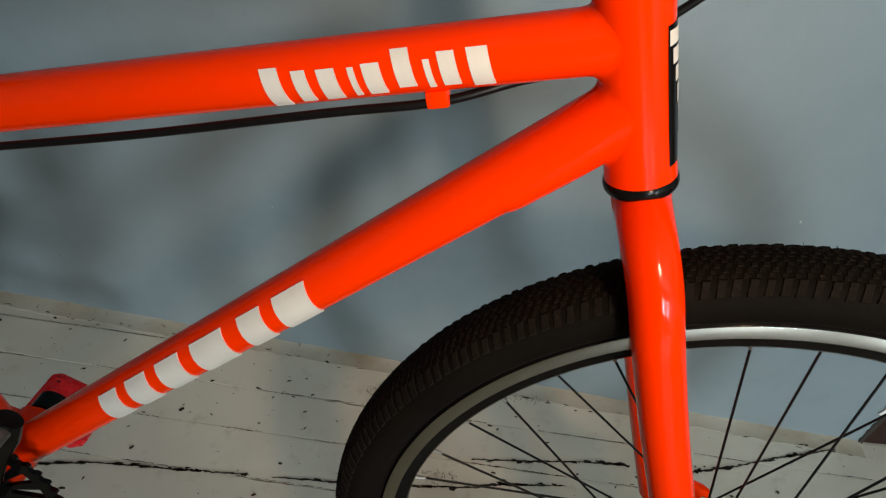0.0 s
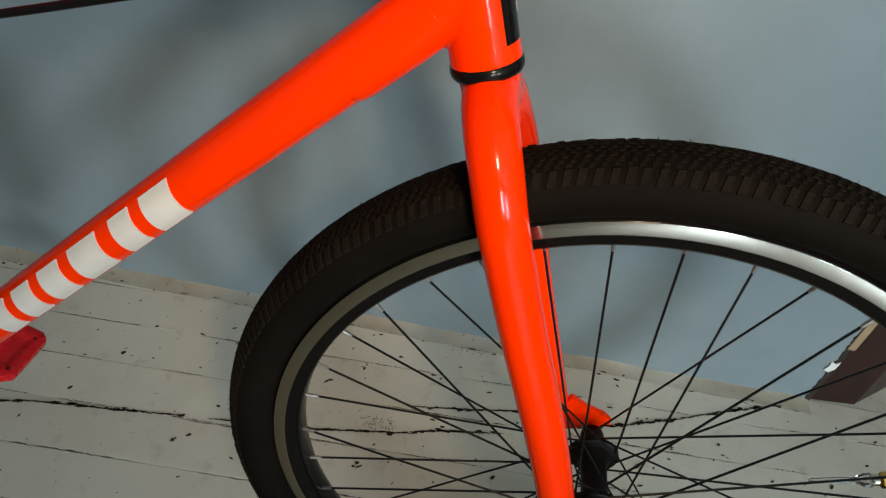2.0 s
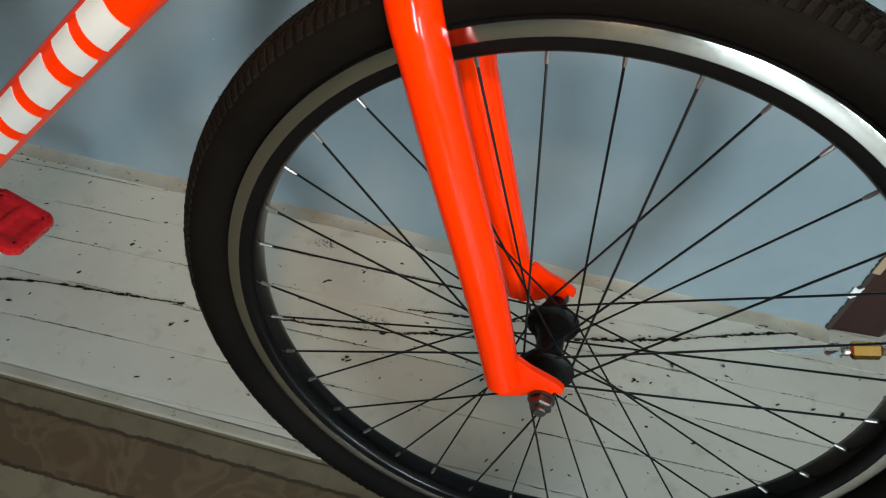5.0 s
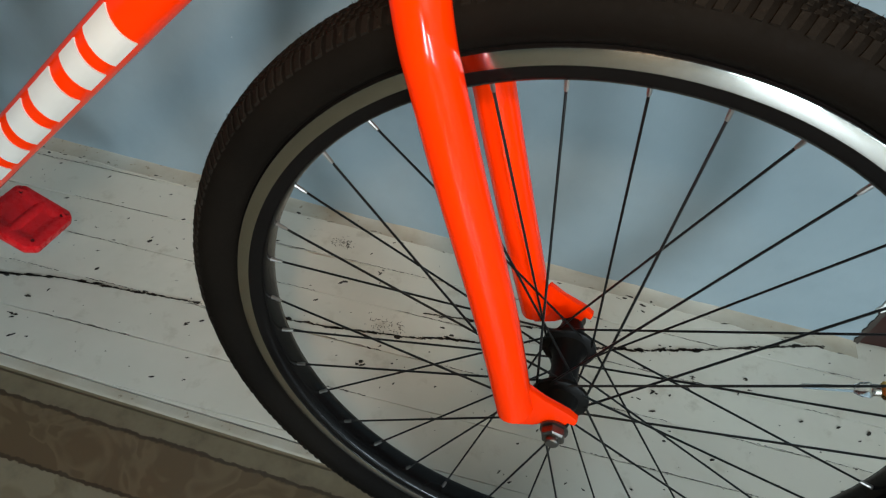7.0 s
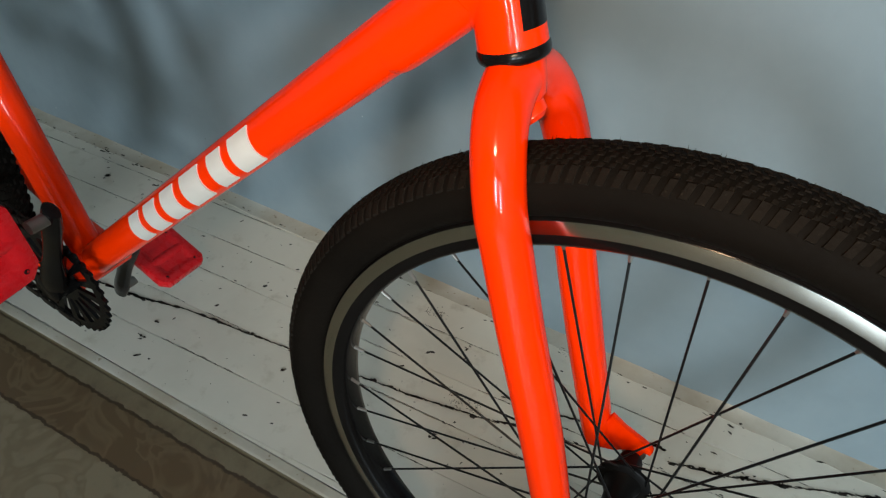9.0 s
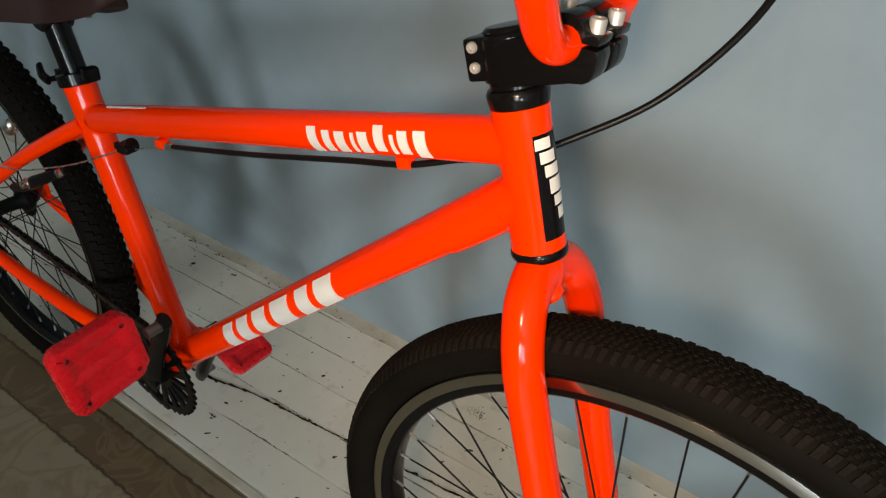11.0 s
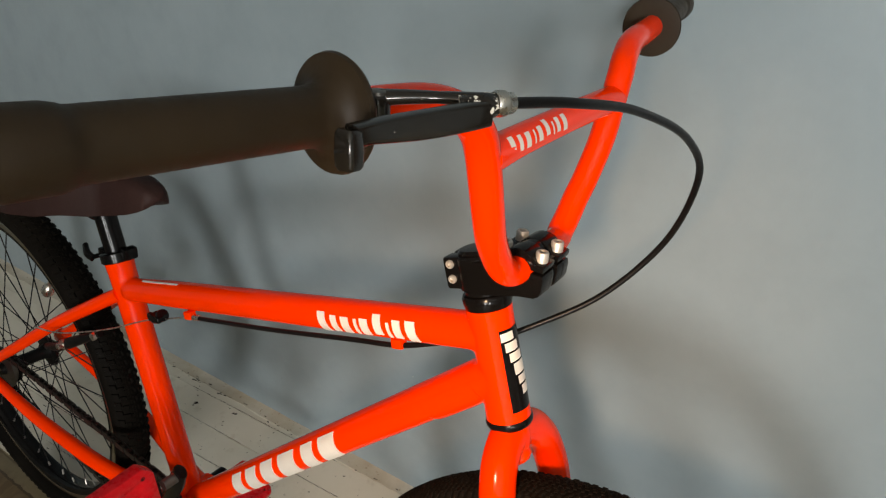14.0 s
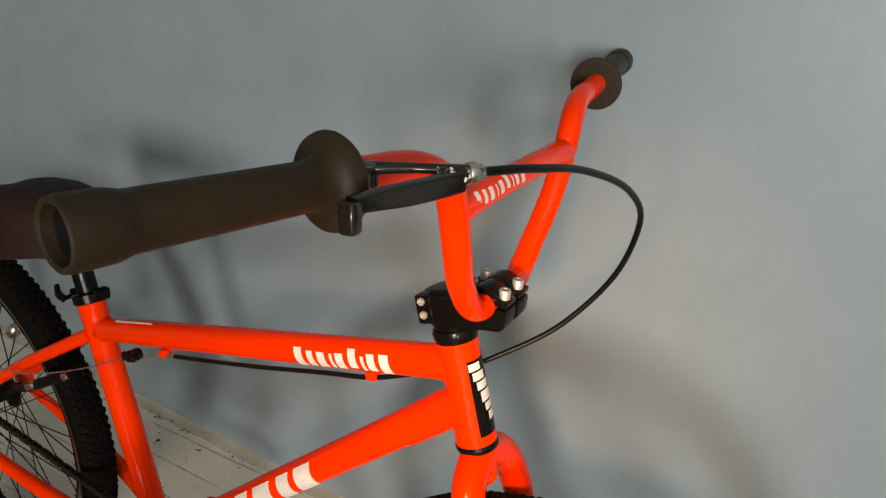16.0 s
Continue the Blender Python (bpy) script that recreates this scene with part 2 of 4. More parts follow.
def curve_points(pts, per=8):
    """Catmull-Rom through the points."""
    p = [Vector(q) for q in pts]
    p = [2 * p[0] - p[1]] + p + [2 * p[-1] - p[-2]]
    out = []
    for i in range(1, len(p) - 2):
        for j in range(per):
            t = j / per
            a, b, c, d = p[i - 1], p[i], p[i + 1], p[i + 2]
            out.append(0.5 * (2 * b + (c - a) * t + (2 * a - 5 * b + 4 * c - d) * t * t + (3 * b - a - 3 * c + d) * t ** 3))
    return out + [p[-2]]


def tube(pts, r, n=16, cap=True, squash=1.0, side=(0, 1, 0)):
    """Tube along points; r: one radius or one for each point; squash: width across 'side' over the other."""
    p = [Vector(q) for q in pts]
    rr = [r] * len(p) if isinstance(r, (int, float)) else [float(np.interp(i / (len(p) - 1), np.linspace(0, 1, len(r)), r)) for i in range(len(p))]
    verts, faces = [], []
    u = Vector(side)
    for i, q in enumerate(p):
        t = (p[min(i + 1, len(p) - 1)] - p[max(i - 1, 0)]).normalized()
        u = u - u.dot(t) * t
        if u.length < 1e-4:
            u = t.orthogonal()
        u.normalize()
        w = t.cross(u)
        for k in range(n):
            a = 2 * math.pi * k / n
            verts.append(q + rr[i] * (squash * math.cos(a) * u + math.sin(a) * w))
    for i in range(len(p) - 1):
        for k in range(n):
            a, b = i * n + k, i * n + (k + 1) % n
            faces.append((a, b, b + n, a + n))
    if cap:
        faces.append(tuple(range(n))[::-1])
        faces.append(tuple(range((len(p) - 1) * n, len(p) * n)))
    return verts, faces


def bar_sweep(pts, sizes, up=(0, 0, 1), n=20):
    """Flat bar with rounded edges along points; sizes: half height along 'up' and half thickness, evenly spread."""
    p = [Vector(q) for q in pts]
    at_s = np.linspace(0, 1, len(sizes))
    verts, faces = [], []
    for i, q in enumerate(p):
        t = (p[min(i + 1, len(p) - 1)] - p[max(i - 1, 0)]).normalized()
        u = Vector(up)
        u = (u - u.dot(t) * t).normalized()
        w = t.cross(u)
        hh, ht = (float(np.interp(i / (len(p) - 1), at_s, [z[k] for z in sizes])) for k in (0, 1))
        for k in range(n):
            c, d = math.cos(2 * math.pi * (k + 0.5) / n), math.sin(2 * math.pi * (k + 0.5) / n)
            verts.append(q + hh * math.copysign(abs(c) ** 0.4, c) * u + ht * math.copysign(abs(d) ** 0.4, d) * w)
    for i in range(len(p) - 1):
        for k in range(n):
            a, b = i * n + k, i * n + (k + 1) % n
            faces.append((a, b, b + n, a + n))
    return verts, faces + [tuple(range(n))[::-1], tuple(range((len(p) - 1) * n, len(p) * n))]


def lathe(profile, n=24, axis_from=(0, 0, 0), axis_to=(0, 0, 1), closed=False):
    """Profile of (along, radius) turned about the axis."""
    a, d = Vector(axis_from), (Vector(axis_to) - Vector(axis_from)).normalized()
    u = d.orthogonal().normalized()
    w = d.cross(u)
    verts = [a + d * s + r * (math.cos(2 * math.pi * k / n) * u + math.sin(2 * math.pi * k / n) * w) for s, r in profile for k in range(n)]
    faces = []
    m = len(profile)
    for i in range(m if closed else m - 1):
        for k in range(n):
            b = (k + 1) % n
            j = (i + 1) % m
            faces.append((i * n + k, i * n + b, j * n + b, j * n + k))
    if not closed:
        faces += [tuple(range(n))[::-1], tuple(range((m - 1) * n, m * n))]
    return verts, faces


def rounded_box(sx, sy, sz, bevel=0.002, seg=2, m=Matrix.Identity(4)):
    bm = bmesh.new()
    bmesh.ops.create_cube(bm, size=1.0, matrix=Matrix.Diagonal((sx, sy, sz, 1)))
    if bevel:
        bmesh.ops.bevel(bm, geom=list(bm.edges), offset=bevel, segments=seg, affect="EDGES", profile=0.6)
    bm.verts.index_update()
    geo = [m @ v.co for v in bm.verts], [tuple(v.index for v in f.verts) for f in bm.faces]
    bm.free()
    return geo


def prism(outline, axis, lo, hi, bevel=0.0):
    """Outline in the two other axes, pushed along 'axis' from lo to hi."""
    n = len(outline)
    put = {"y": lambda a, b, c: (a, c, b), "z": lambda a, b, c: (a, b, c), "x": lambda a, b, c: (c, a, b)}[axis]
    verts = [put(a, b, lo) for a, b in outline] + [put(a, b, hi) for a, b in outline]
    faces = [tuple(range(n))[::-1], tuple(range(n, 2 * n))] + [(i, (i + 1) % n, n + (i + 1) % n, n + i) for i in range(n)]
    if not bevel:
        return verts, faces
    bm = bmesh.new()
    vs = [bm.verts.new(v) for v in verts]
    for f in faces:
        bm.faces.new([vs[i] for i in f])
    bmesh.ops.recalc_face_normals(bm, faces=list(bm.faces))
    bmesh.ops.bevel(bm, geom=list(bm.edges), offset=bevel, segments=2, affect="EDGES", profile=0.6)
    bm.verts.index_update()
    geo = [v.co.copy() for v in bm.verts], [tuple(v.index for v in f.verts) for f in bm.faces]
    bm.free()
    return geo


def box_mesh(x0, x1, y0, y1, z0, z1, bevel=0.0):
    return rounded_box(x1 - x0, y1 - y0, z1 - z0, bevel, 2, Matrix.Translation(((x0 + x1) / 2, (y0 + y1) / 2, (z0 + z1) / 2)))


def structure(name, geo, mat, label, category, smooth=False):
    return tagged(new(name, mesh_of(name, geo[0], geo[1], mat, smooth)), label, category, kind="structure")


# ---- large structure ----
DOOR_X0, DOOR_X1 = 1.074, 1.98
structure("wall_1", join(box_mesh(X0, DOOR_X0, WALL_Y, WALL_Y + 0.16, -0.1, CEIL), box_mesh(DOOR_X1, X1, WALL_Y, WALL_Y + 0.16, -0.1, CEIL),
                         box_mesh(DOOR_X0, DOOR_X1, WALL_Y, WALL_Y + 0.16, 2.05, CEIL)),
          WALL, "blue-grey oil-painted wall with scuffs behind the bicycle", "wall")
back = [box_mesh(X0, X1, BACK_Y - 0.2, BACK_Y, -0.1, WIN_Z[0]), box_mesh(X0, X1, BACK_Y - 0.2, BACK_Y, WIN_Z[1], CEIL)]
edges = [X0] + [e for w in WINDOWS for e in w] + [X1]
for a, b in zip(edges[::2], edges[1::2]):
    back.append(box_mesh(a, b, BACK_Y - 0.2, BACK_Y, WIN_Z[0], WIN_Z[1]))
structure("wall_2", join(*back), PLAIN_WALL, "plain painted wall with two window openings", "wall")
structure("wall_3", box_mesh(X0 - 0.15, X0, BACK_Y - 0.2, WALL_Y + 0.16, -0.1, CEIL), PLAIN_WALL, "plain painted end wall", "wall")
structure("wall_4", box_mesh(X1, X1 + 0.15, BACK_Y - 0.2, WALL_Y + 0.16, -0.1, CEIL), PLAIN_WALL, "plain painted end wall", "wall")
structure("ceiling", box_mesh(X0 - 0.15, X1 + 0.15, BACK_Y - 0.2, WALL_Y + 0.16, CEIL, CEIL + 0.12), CEILING, "plain white painted ceiling", "ceiling")
floor = structure("floor", box_mesh(X0, X1, -0.2462, WALL_Y + 0.16, -0.10, -0.006), GAP, "white-painted floorboards, chipped, with dark open joints", "floor")
structure("floor_covering", box_mesh(X0, X1, BACK_Y, -0.2512, -0.10, -0.001), LINO, "worn printed floor covering with brown scrolled border", "floor")
# white-painted lip of the boards, then a brown joint, then the covering
LIP = [(-0.2312, -0.05), (-0.2312, -0.0004), (-0.2320, 0.0000), (-0.2425, -0.0003), (-0.2452, -0.0010), (-0.2452, -0.05)]
structure("trim_floor_lip", prism(LIP, "x", X0, X1), JOINT, "cream-painted edge board, dirty at its lip", "trim")
EDGE = [(-0.2454, -0.05), (-0.2454, -0.0013), (-0.2482, -0.0022), (-0.2505, -0.0020), (-0.2510, -0.05)]
structure("trim_floor_edge", prism(EDGE, "x", X0, X1), STRIP, "brown joint along the edge board", "trim")


def wall_fillet():
    """Uneven dried paint and dirt in the joint of wall and floor."""
    verts, faces = [], []
    n = 300
    for i in range(n + 1):
        x = X0 + (DOOR_X0 - X0) * i / n
        d = 0.028 + 0.004 * (noise.noise((x * 7, 1.7, 0)) + 0.8 * noise.noise((x * 41, 4.2, 0)))
        h = max(0.0045 + 0.0035 * noise.noise((x * 14, 9.1, 0)), 0.002)
        verts += [(x, WALL_Y + 0.002, h), (x, WALL_Y - 0.2 * d, 0.0016), (x, WALL_Y - d, 0.0006), (x, WALL_Y - d - 0.001, -0.004)]
    for i in range(n):
        for k in range(3):
            a = i * 4 + k
            faces.append((a, a + 1, a + 5, a + 4))
    return verts, faces


structure("trim_wall_joint", wall_fillet(), JOINT, "uneven dirty cream paint joint along the wall foot", "trim", True)

# doorway at the end of the wall: casing, jamb, closed door set back
JAMB = [(DOOR_X0 + 0.0005, WALL_Y + 0.002), (1.153, WALL_Y + 0.008), (1.158, WALL_Y + 0.012), (1.245, WALL_Y + 0.074), (1.245, WALL_Y + 0.150), (DOOR_X0 + 0.0005, WALL_Y + 0.150)]
casing = structure("door_casing", join(prism(JAMB, "z", 0.0, 2.045, 0.002), box_mesh(DOOR_X1 - 0.085, DOOR_X1 - 0.0005, WALL_Y + 0.002, WALL_Y + 0.15, 0.0, 2.045, 0.004),
                                       box_mesh(1.247, DOOR_X1 - 0.087, WALL_Y + 0.002, WALL_Y + 0.15, 1.965, 2.045, 0.004)),
                   DARK_WOOD, "dark brown painted wooden door casing, chipped at the wall", "door casing", True)
structure("threshold", box_mesh(DOOR_X0, DOOR_X1, WALL_Y + 0.0025, WALL_Y + 0.16, -0.05, -0.0004), BOARD, "white-painted boards running on under the door", "floor")
structure("trim_casing_edge", box_mesh(DOOR_X0 - 0.004, DOOR_X0 + 0.008, WALL_Y - 0.003, WALL_Y + 0.006, 0.128, 2.04, 0.002), BARE_WOOD, "bare wood strip along the door casing", "trim")


def casing_crack():
    """Ragged dark split between wall and casing, widest at the foot."""
    n, r = 60, random.Random(3)
    left = [(DOOR_X0 - 0.0035 - 0.003 * noise.noise((i * 0.4, 2.2, 0)) - r.uniform(0, 0.0015), 0.001 + 0.16 * i / n) for i in range(n + 1)]
    right = [(DOOR_X0 + 0.0030 + r.uniform(-0.0012, 0.0012), z) for _, z in left[::-1]]
    return prism(left + right, "y", WALL_Y - 0.0016, WALL_Y + 0.004)


structure("trim_casing_crack", casing_crack(), GAP, "dark ragged split along the foot of the door casing", "trim")
structure("trim_casing_chip", prism([(DOOR_X0 - 0.013, 0.078), (DOOR_X0 - 0.009, 0.087), (DOOR_X0 - 0.010, 0.097), (DOOR_X0 - 0.002, 0.094), (DOOR_X0 + 0.003, 0.100), (DOOR_X0 + 0.002, 0.083), (DOOR_X0 - 0.004, 0.074)], "y", WALL_Y - 0.003, WALL_Y + 0.004, 0.0008), PLASTER, "broken white plaster at the casing foot", "trim")
door = structure("door_1", box_mesh(1.247, DOOR_X1 - 0.087, WALL_Y + 0.09, WALL_Y + 0.13, 0.008, 1.963, 0.003), DARK_WOOD, "closed dark brown wooden door", "door")

# ---- bicycle ----
BIKE_Y, LEAN_DEG, YAW_DEG = -0.2511, 4.0, -1.0
bike = new("bicycle")
bike.matrix_world = Matrix.Translation((0, BIKE_Y, 0)) @ pose(0, 0, 0, 0, 0, YAW_DEG) @ pose(0, 0, 0, -LEAN_DEG)
tagged(bike, "bright orange bicycle with black tyres, leaning on the blue wall", "bicycle")


def at(u, w, v=0.0):
    """Bicycle coordinates: u ahead, w up, v towards the wall."""
    return Vector((u, v, w))


def line(a, b, n=10):
    return [a.lerp(b, i / n) for i in range(n + 1)]


HT_T, HT_B = at(0.4472, 0.737), at(0.4780, 0.6455)
TT_H, TT_S = at(0.446, 0.7148), at(-0.070, 0.5690)
DT_H, BB = at(0.4575, 0.6775), at(0.014, 0.256)
ST_T = at(-0.096, 0.606)
REAR, FRONT = at(-0.412, 0.3130), at(0.6268, 0.3165, -0.0105)

# frame tubes
head_tube = part("head_tube", tube(line(HT_T + (HT_T - HT_B) * 0.036, HT_B, 12), [0.0196, 0.0190, 0.0187, 0.0187, 0.0187, 0.0190, 0.0196], 40), ORANGE, bike)
top_tube = part("top_tube", tube(line(TT_H, TT_S, 24), [0.0167] * 21 + [0.0163, 0.0158, 0.0155, 0.0155], 32), ORANGE, bike)
down_tube = part("down_tube", tube(line(DT_H, BB, 24), [0.0183] * 24 + [0.0190], 32), ORANGE, bike)
seat_tube = part("seat_tube", tube(line(ST_T, BB, 20), [0.0185, 0.0172] + [0.0172] * 18, 32), ORANGE, bike)
bottom_bracket = part("bottom_bracket", lathe([(0, 0.019), (0.002, 0.0215), (0.070, 0.0215), (0.072, 0.019)], 32, BB + Vector((0, -0.036, 0)), BB + Vector((0, 0.036, 0))), ORANGE, bike)


def fillet(a, b, r, c, d, big, reach, parent):
    """Smooth weld where the tube from a to b, radius r, ends on the tube from c to d, radius big."""
    ta, ha = (b - a).normalized(), (d - c).normalized()
    e1 = ta.cross(ha).normalized()
    e2 = ta.cross(e1)
    n, steps, verts = 48, 9, []
    for k in range(n):
        w = 2 * math.pi * k / n
        out = math.cos(w) * e1 + math.sin(w) * e2
        p = a + out * r - c
        # where this line of the tube leaves the other tube
        pf, tf = p - ha * p.dot(ha), ta - ha * ta.dot(ha)
        qa, qb, qc = tf.dot(tf), 2 * pf.dot(tf), pf.dot(pf) - big * big
        t = (-qb + math.sqrt(max(qb * qb - 4 * qa * qc, 0.0))) / (2 * qa)
        hit = a + out * r + ta * t
        wave = reach * (1.0 + 0.05 * math.sin(9 * w) + 0.04 * math.sin(14 * w + 1))
        on_tube = hit + ta * wave + out * 0.00015
        far = hit + out * wave - c
        flat = far - ha * far.dot(ha)
        on_big = c + ha * far.dot(ha) + flat.normalized() * (big + 0.00015)
        for i in range(steps):
            f = i / (steps - 1)
            verts.append((1 - f) ** 2 * on_tube + 2 * f * (1 - f) * hit + f * f * on_big)
    faces = [(k * steps + i, ((k + 1) % n) * steps + i, ((k + 1) % n) * steps + i + 1, k * steps + i + 1) for k in range(n) for i in range(steps - 1)]
    part("weld", (verts, faces), ORANGE, parent, "smooth painted weld", True, 80)


fillet(TT_H, TT_S, 0.0167, HT_T, HT_B, 0.0187, 0.0055, top_tube)
fillet(DT_H, BB, 0.0183, HT_T, HT_B, 0.0187, 0.0075, down_tube)
fillet(TT_S, TT_H, 0.0156, ST_T, BB, 0.0172, 0.0045, top_tube)
# reinforcing shell under the down tube by the head
dd = (BB - DT_H).normalized()
under = Vector((dd.z, 0, -dd.x))
under = under if under.z < 0 else -under
gus = [DT_H + dd * s + under * o for s, o in ((0.012, 0.0006), (0.03, 0.0016), (0.056, 0.0018), (0.074, 0.0015), (0.078, -0.002))]
part("gusset", tube(curve_points(gus, 5), [0.0186, 0.0186, 0.0185, 0.0183, 0.016], 28), ORANGE, down_tube, "welded reinforcing shell")

for side in (-1, 1):
    stay = curve_points([at(-0.083, 0.562, 0.012 * side), at(-0.125, 0.535, 0.026 * side), at(-0.20, 0.485, 0.044 * side), at(-0.31, 0.405, 0.058 * side), at(-0.412, 0.334, 0.062 * side)], 6)
    part("seat_stay", tube(stay, [0.0095, 0.0095, 0.009, 0.0085, 0.008], 16), ORANGE, bike)
    cs = curve_points([at(0.0, 0.258, 0.026 * side), at(-0.07, 0.262, 0.036 * side), at(-0.16, 0.272, 0.050 * side), at(-0.30, 0.289, 0.060 * side), at(-0.405, 0.306, 0.062 * side)], 6)
    part("chain_stay", tube(cs, [0.012, 0.0115, 0.011, 0.0095, 0.008], 16), ORANGE, bike)
    drop = prism([(-0.395, 0.300), (-0.395, 0.345), (-0.425, 0.338), (-0.452, 0.318), (-0.452, 0.304), (-0.430, 0.302), (-0.410, 0.296)], "y", 0.062 * side - 0.0025, 0.062 * side + 0.0025, 0.001)
    part("rear_dropout", drop, ORANGE, bike)
part("seat_stay_bridge", tube(line(at(-0.128, 0.532, -0.03), at(-0.128, 0.532, 0.03), 4), 0.007, 16), ORANGE, bike)


# plain block graphics on the tubes
def shell(a, b, r, cells, name, parent, mat, label=""):
    """Thin skin on a tube from a to b; cells of (s0, s1, h0, h1, slant): along the tube and round it, in metres."""
    d = (b - a).normalized()
    e1 = Vector((0, -1, 0)) - Vector((0, -1, 0)).dot(d) * d
    e1.normalize()
    e2 = e1.cross(d)
    e2 = e2 if e2.z > 0 else -e2
    geos = []
    for s0, s1, h0, h1, slant in cells:
        nu, nv = 3, 8
        verts, faces = [], []
        for rr in (r + 0.0007, r - 0.0004):
            for i in range(nu + 1):
                for j in range(nv + 1):
                    h = h0 + (h1 - h0) * j / nv
                    s = s0 + (s1 - s0) * i / nu + slant * (h - h0)
                    verts.append(a + d * s + rr * (math.cos(h / r) * e1 + math.sin(h / r) * e2))
        k = (nu + 1) * (nv + 1)
        for i in range(nu):
            for j in range(nv):
                q = i * (nv + 1) + j
                faces.append((q, q + 1, q + nv + 2, q + nv + 1))
        ring = [j for j in range(nv + 1)] + [i * (nv + 1) + nv for i in range(1, nu + 1)] + [nu * (nv + 1) + j for j in range(nv - 1, -1, -1)] + [i * (nv + 1) for i in range(nu - 1, 0, -1)]
        for i, q in enumerate(ring):
            q2 = ring[(i + 1) % len(ring)]
            faces.append((q, q2, q2 + k, q + k))
        geos.append((verts, faces))
    return part(name, join(*geos), mat, parent, label)


# top tube: nine uneven white blocks
s = 0.358
for width, lo, hi in ((0.0135, -0.0150, 0.0085), (0.0105, -0.0125, 0.0060), (0.0135, -0.0125, 0.0055), (0.0045, -0.0115, 0.0050), (0.0130, -0.0115, 0.0060),
                      (0.0125, -0.0085, 0.0115), (0.0045, -0.0105, 0.0050), (0.0120, -0.0100, 0.0080), (0.0145, -0.0125, 0.0085)):
    shell(TT_S, TT_H, 0.0167, [(s, s + width * 0.72, lo, hi, -0.12)], "graphic_block", top_tube, WHITE_DECAL, "plain white block graphic")
    s += width + 0.0030
shell(TT_S, TT_H, 0.0167, [(0.0385, 0.113, 0.0192, 0.0212, 0.0)], "graphic_stripe", top_tube, WHITE_DECAL, "thin white stripe")

# down tube: six heavy white blocks, the last one closed by a round end
s = 0.157
for width in (0.030, 0.033, 0.036, 0.046, 0.030, 0.040):
    shell(BB, DT_H, 0.0186, [(s, s + width * 0.74, -0.0180, 0.0130, 0.25)], "graphic_block", down_tube, WHITE_DECAL, "plain white block graphic")
    s += width + 0.0052

# badge on the front of the head tube
hd = (HT_B - HT_T).normalized()
f1 = (Vector((1, 0, 0)) - Vector((1, 0, 0)).dot(hd) * hd).normalized()
f2 = Vector((0, 1, 0))


def head_shell(s0, s1, a0, a1, r, name, mat, parent, label):
    nu, nv = 6, 14
    verts = [HT_T + hd * (s0 + (s1 - s0) * i / nu) + rr * (math.cos(a0 + (a1 - a0) * j / nv) * f1 + math.sin(a0 + (a1 - a0) * j / nv) * f2)
             for rr in (r, r - 0.001) for i in range(nu + 1) for j in range(nv + 1)]
    faces = [(i * (nv + 1) + j, i * (nv + 1) + j + 1, (i + 1) * (nv + 1) + j + 1, (i + 1) * (nv + 1) + j) for i in range(nu) for j in range(nv)]
    return part(name, (verts, faces), mat, parent, label)


badge = head_shell(0.014, 0.087, -0.80, 0.80, 0.0193, "badge", BLACK_GLOSS, head_tube, "black sticker badge")
s = 0.0165
for step, width in enumerate((0.009, 0.0095, 0.0095, 0.012, 0.009, 0.010)):
    head_shell(s, s + width - 0.0018, -0.76 + 0.13 * step, min(-0.12 + 0.18 * step, 0.78), 0.0196, "graphic_block", WHITE_DECAL, badge, "plain white block graphic")
    s += width

# headset
part("lower_headset_ring", lathe([(0.0 + 0.0045 - 0.0045 * math.cos(2 * math.pi * i / 12), 0.0180 + 0.0026 * math.sin(2 * math.pi * i / 12)) for i in range(12)], 40, HT_B - hd * 0.0015, HT_B + hd, True), BLACK_GLOSS, bike, "glossy black bearing ring")
part("upper_headset_cup", lathe([(0, 0.0170), (0.001, 0.0196), (0.0040, 0.0210), (0.0085, 0.0205), (0.0125, 0.0195), (0.0130, 0.018)], 40, HT_T - hd * 0.0165, HT_T), BLACK_GLOSS, bike, "glossy black upper cup")
part("headset_spacer", lathe([(0, 0.0176), (0.0090, 0.0176)], 36, HT_T - hd * 0.0235, HT_T), BLACK_GLOSS, bike)

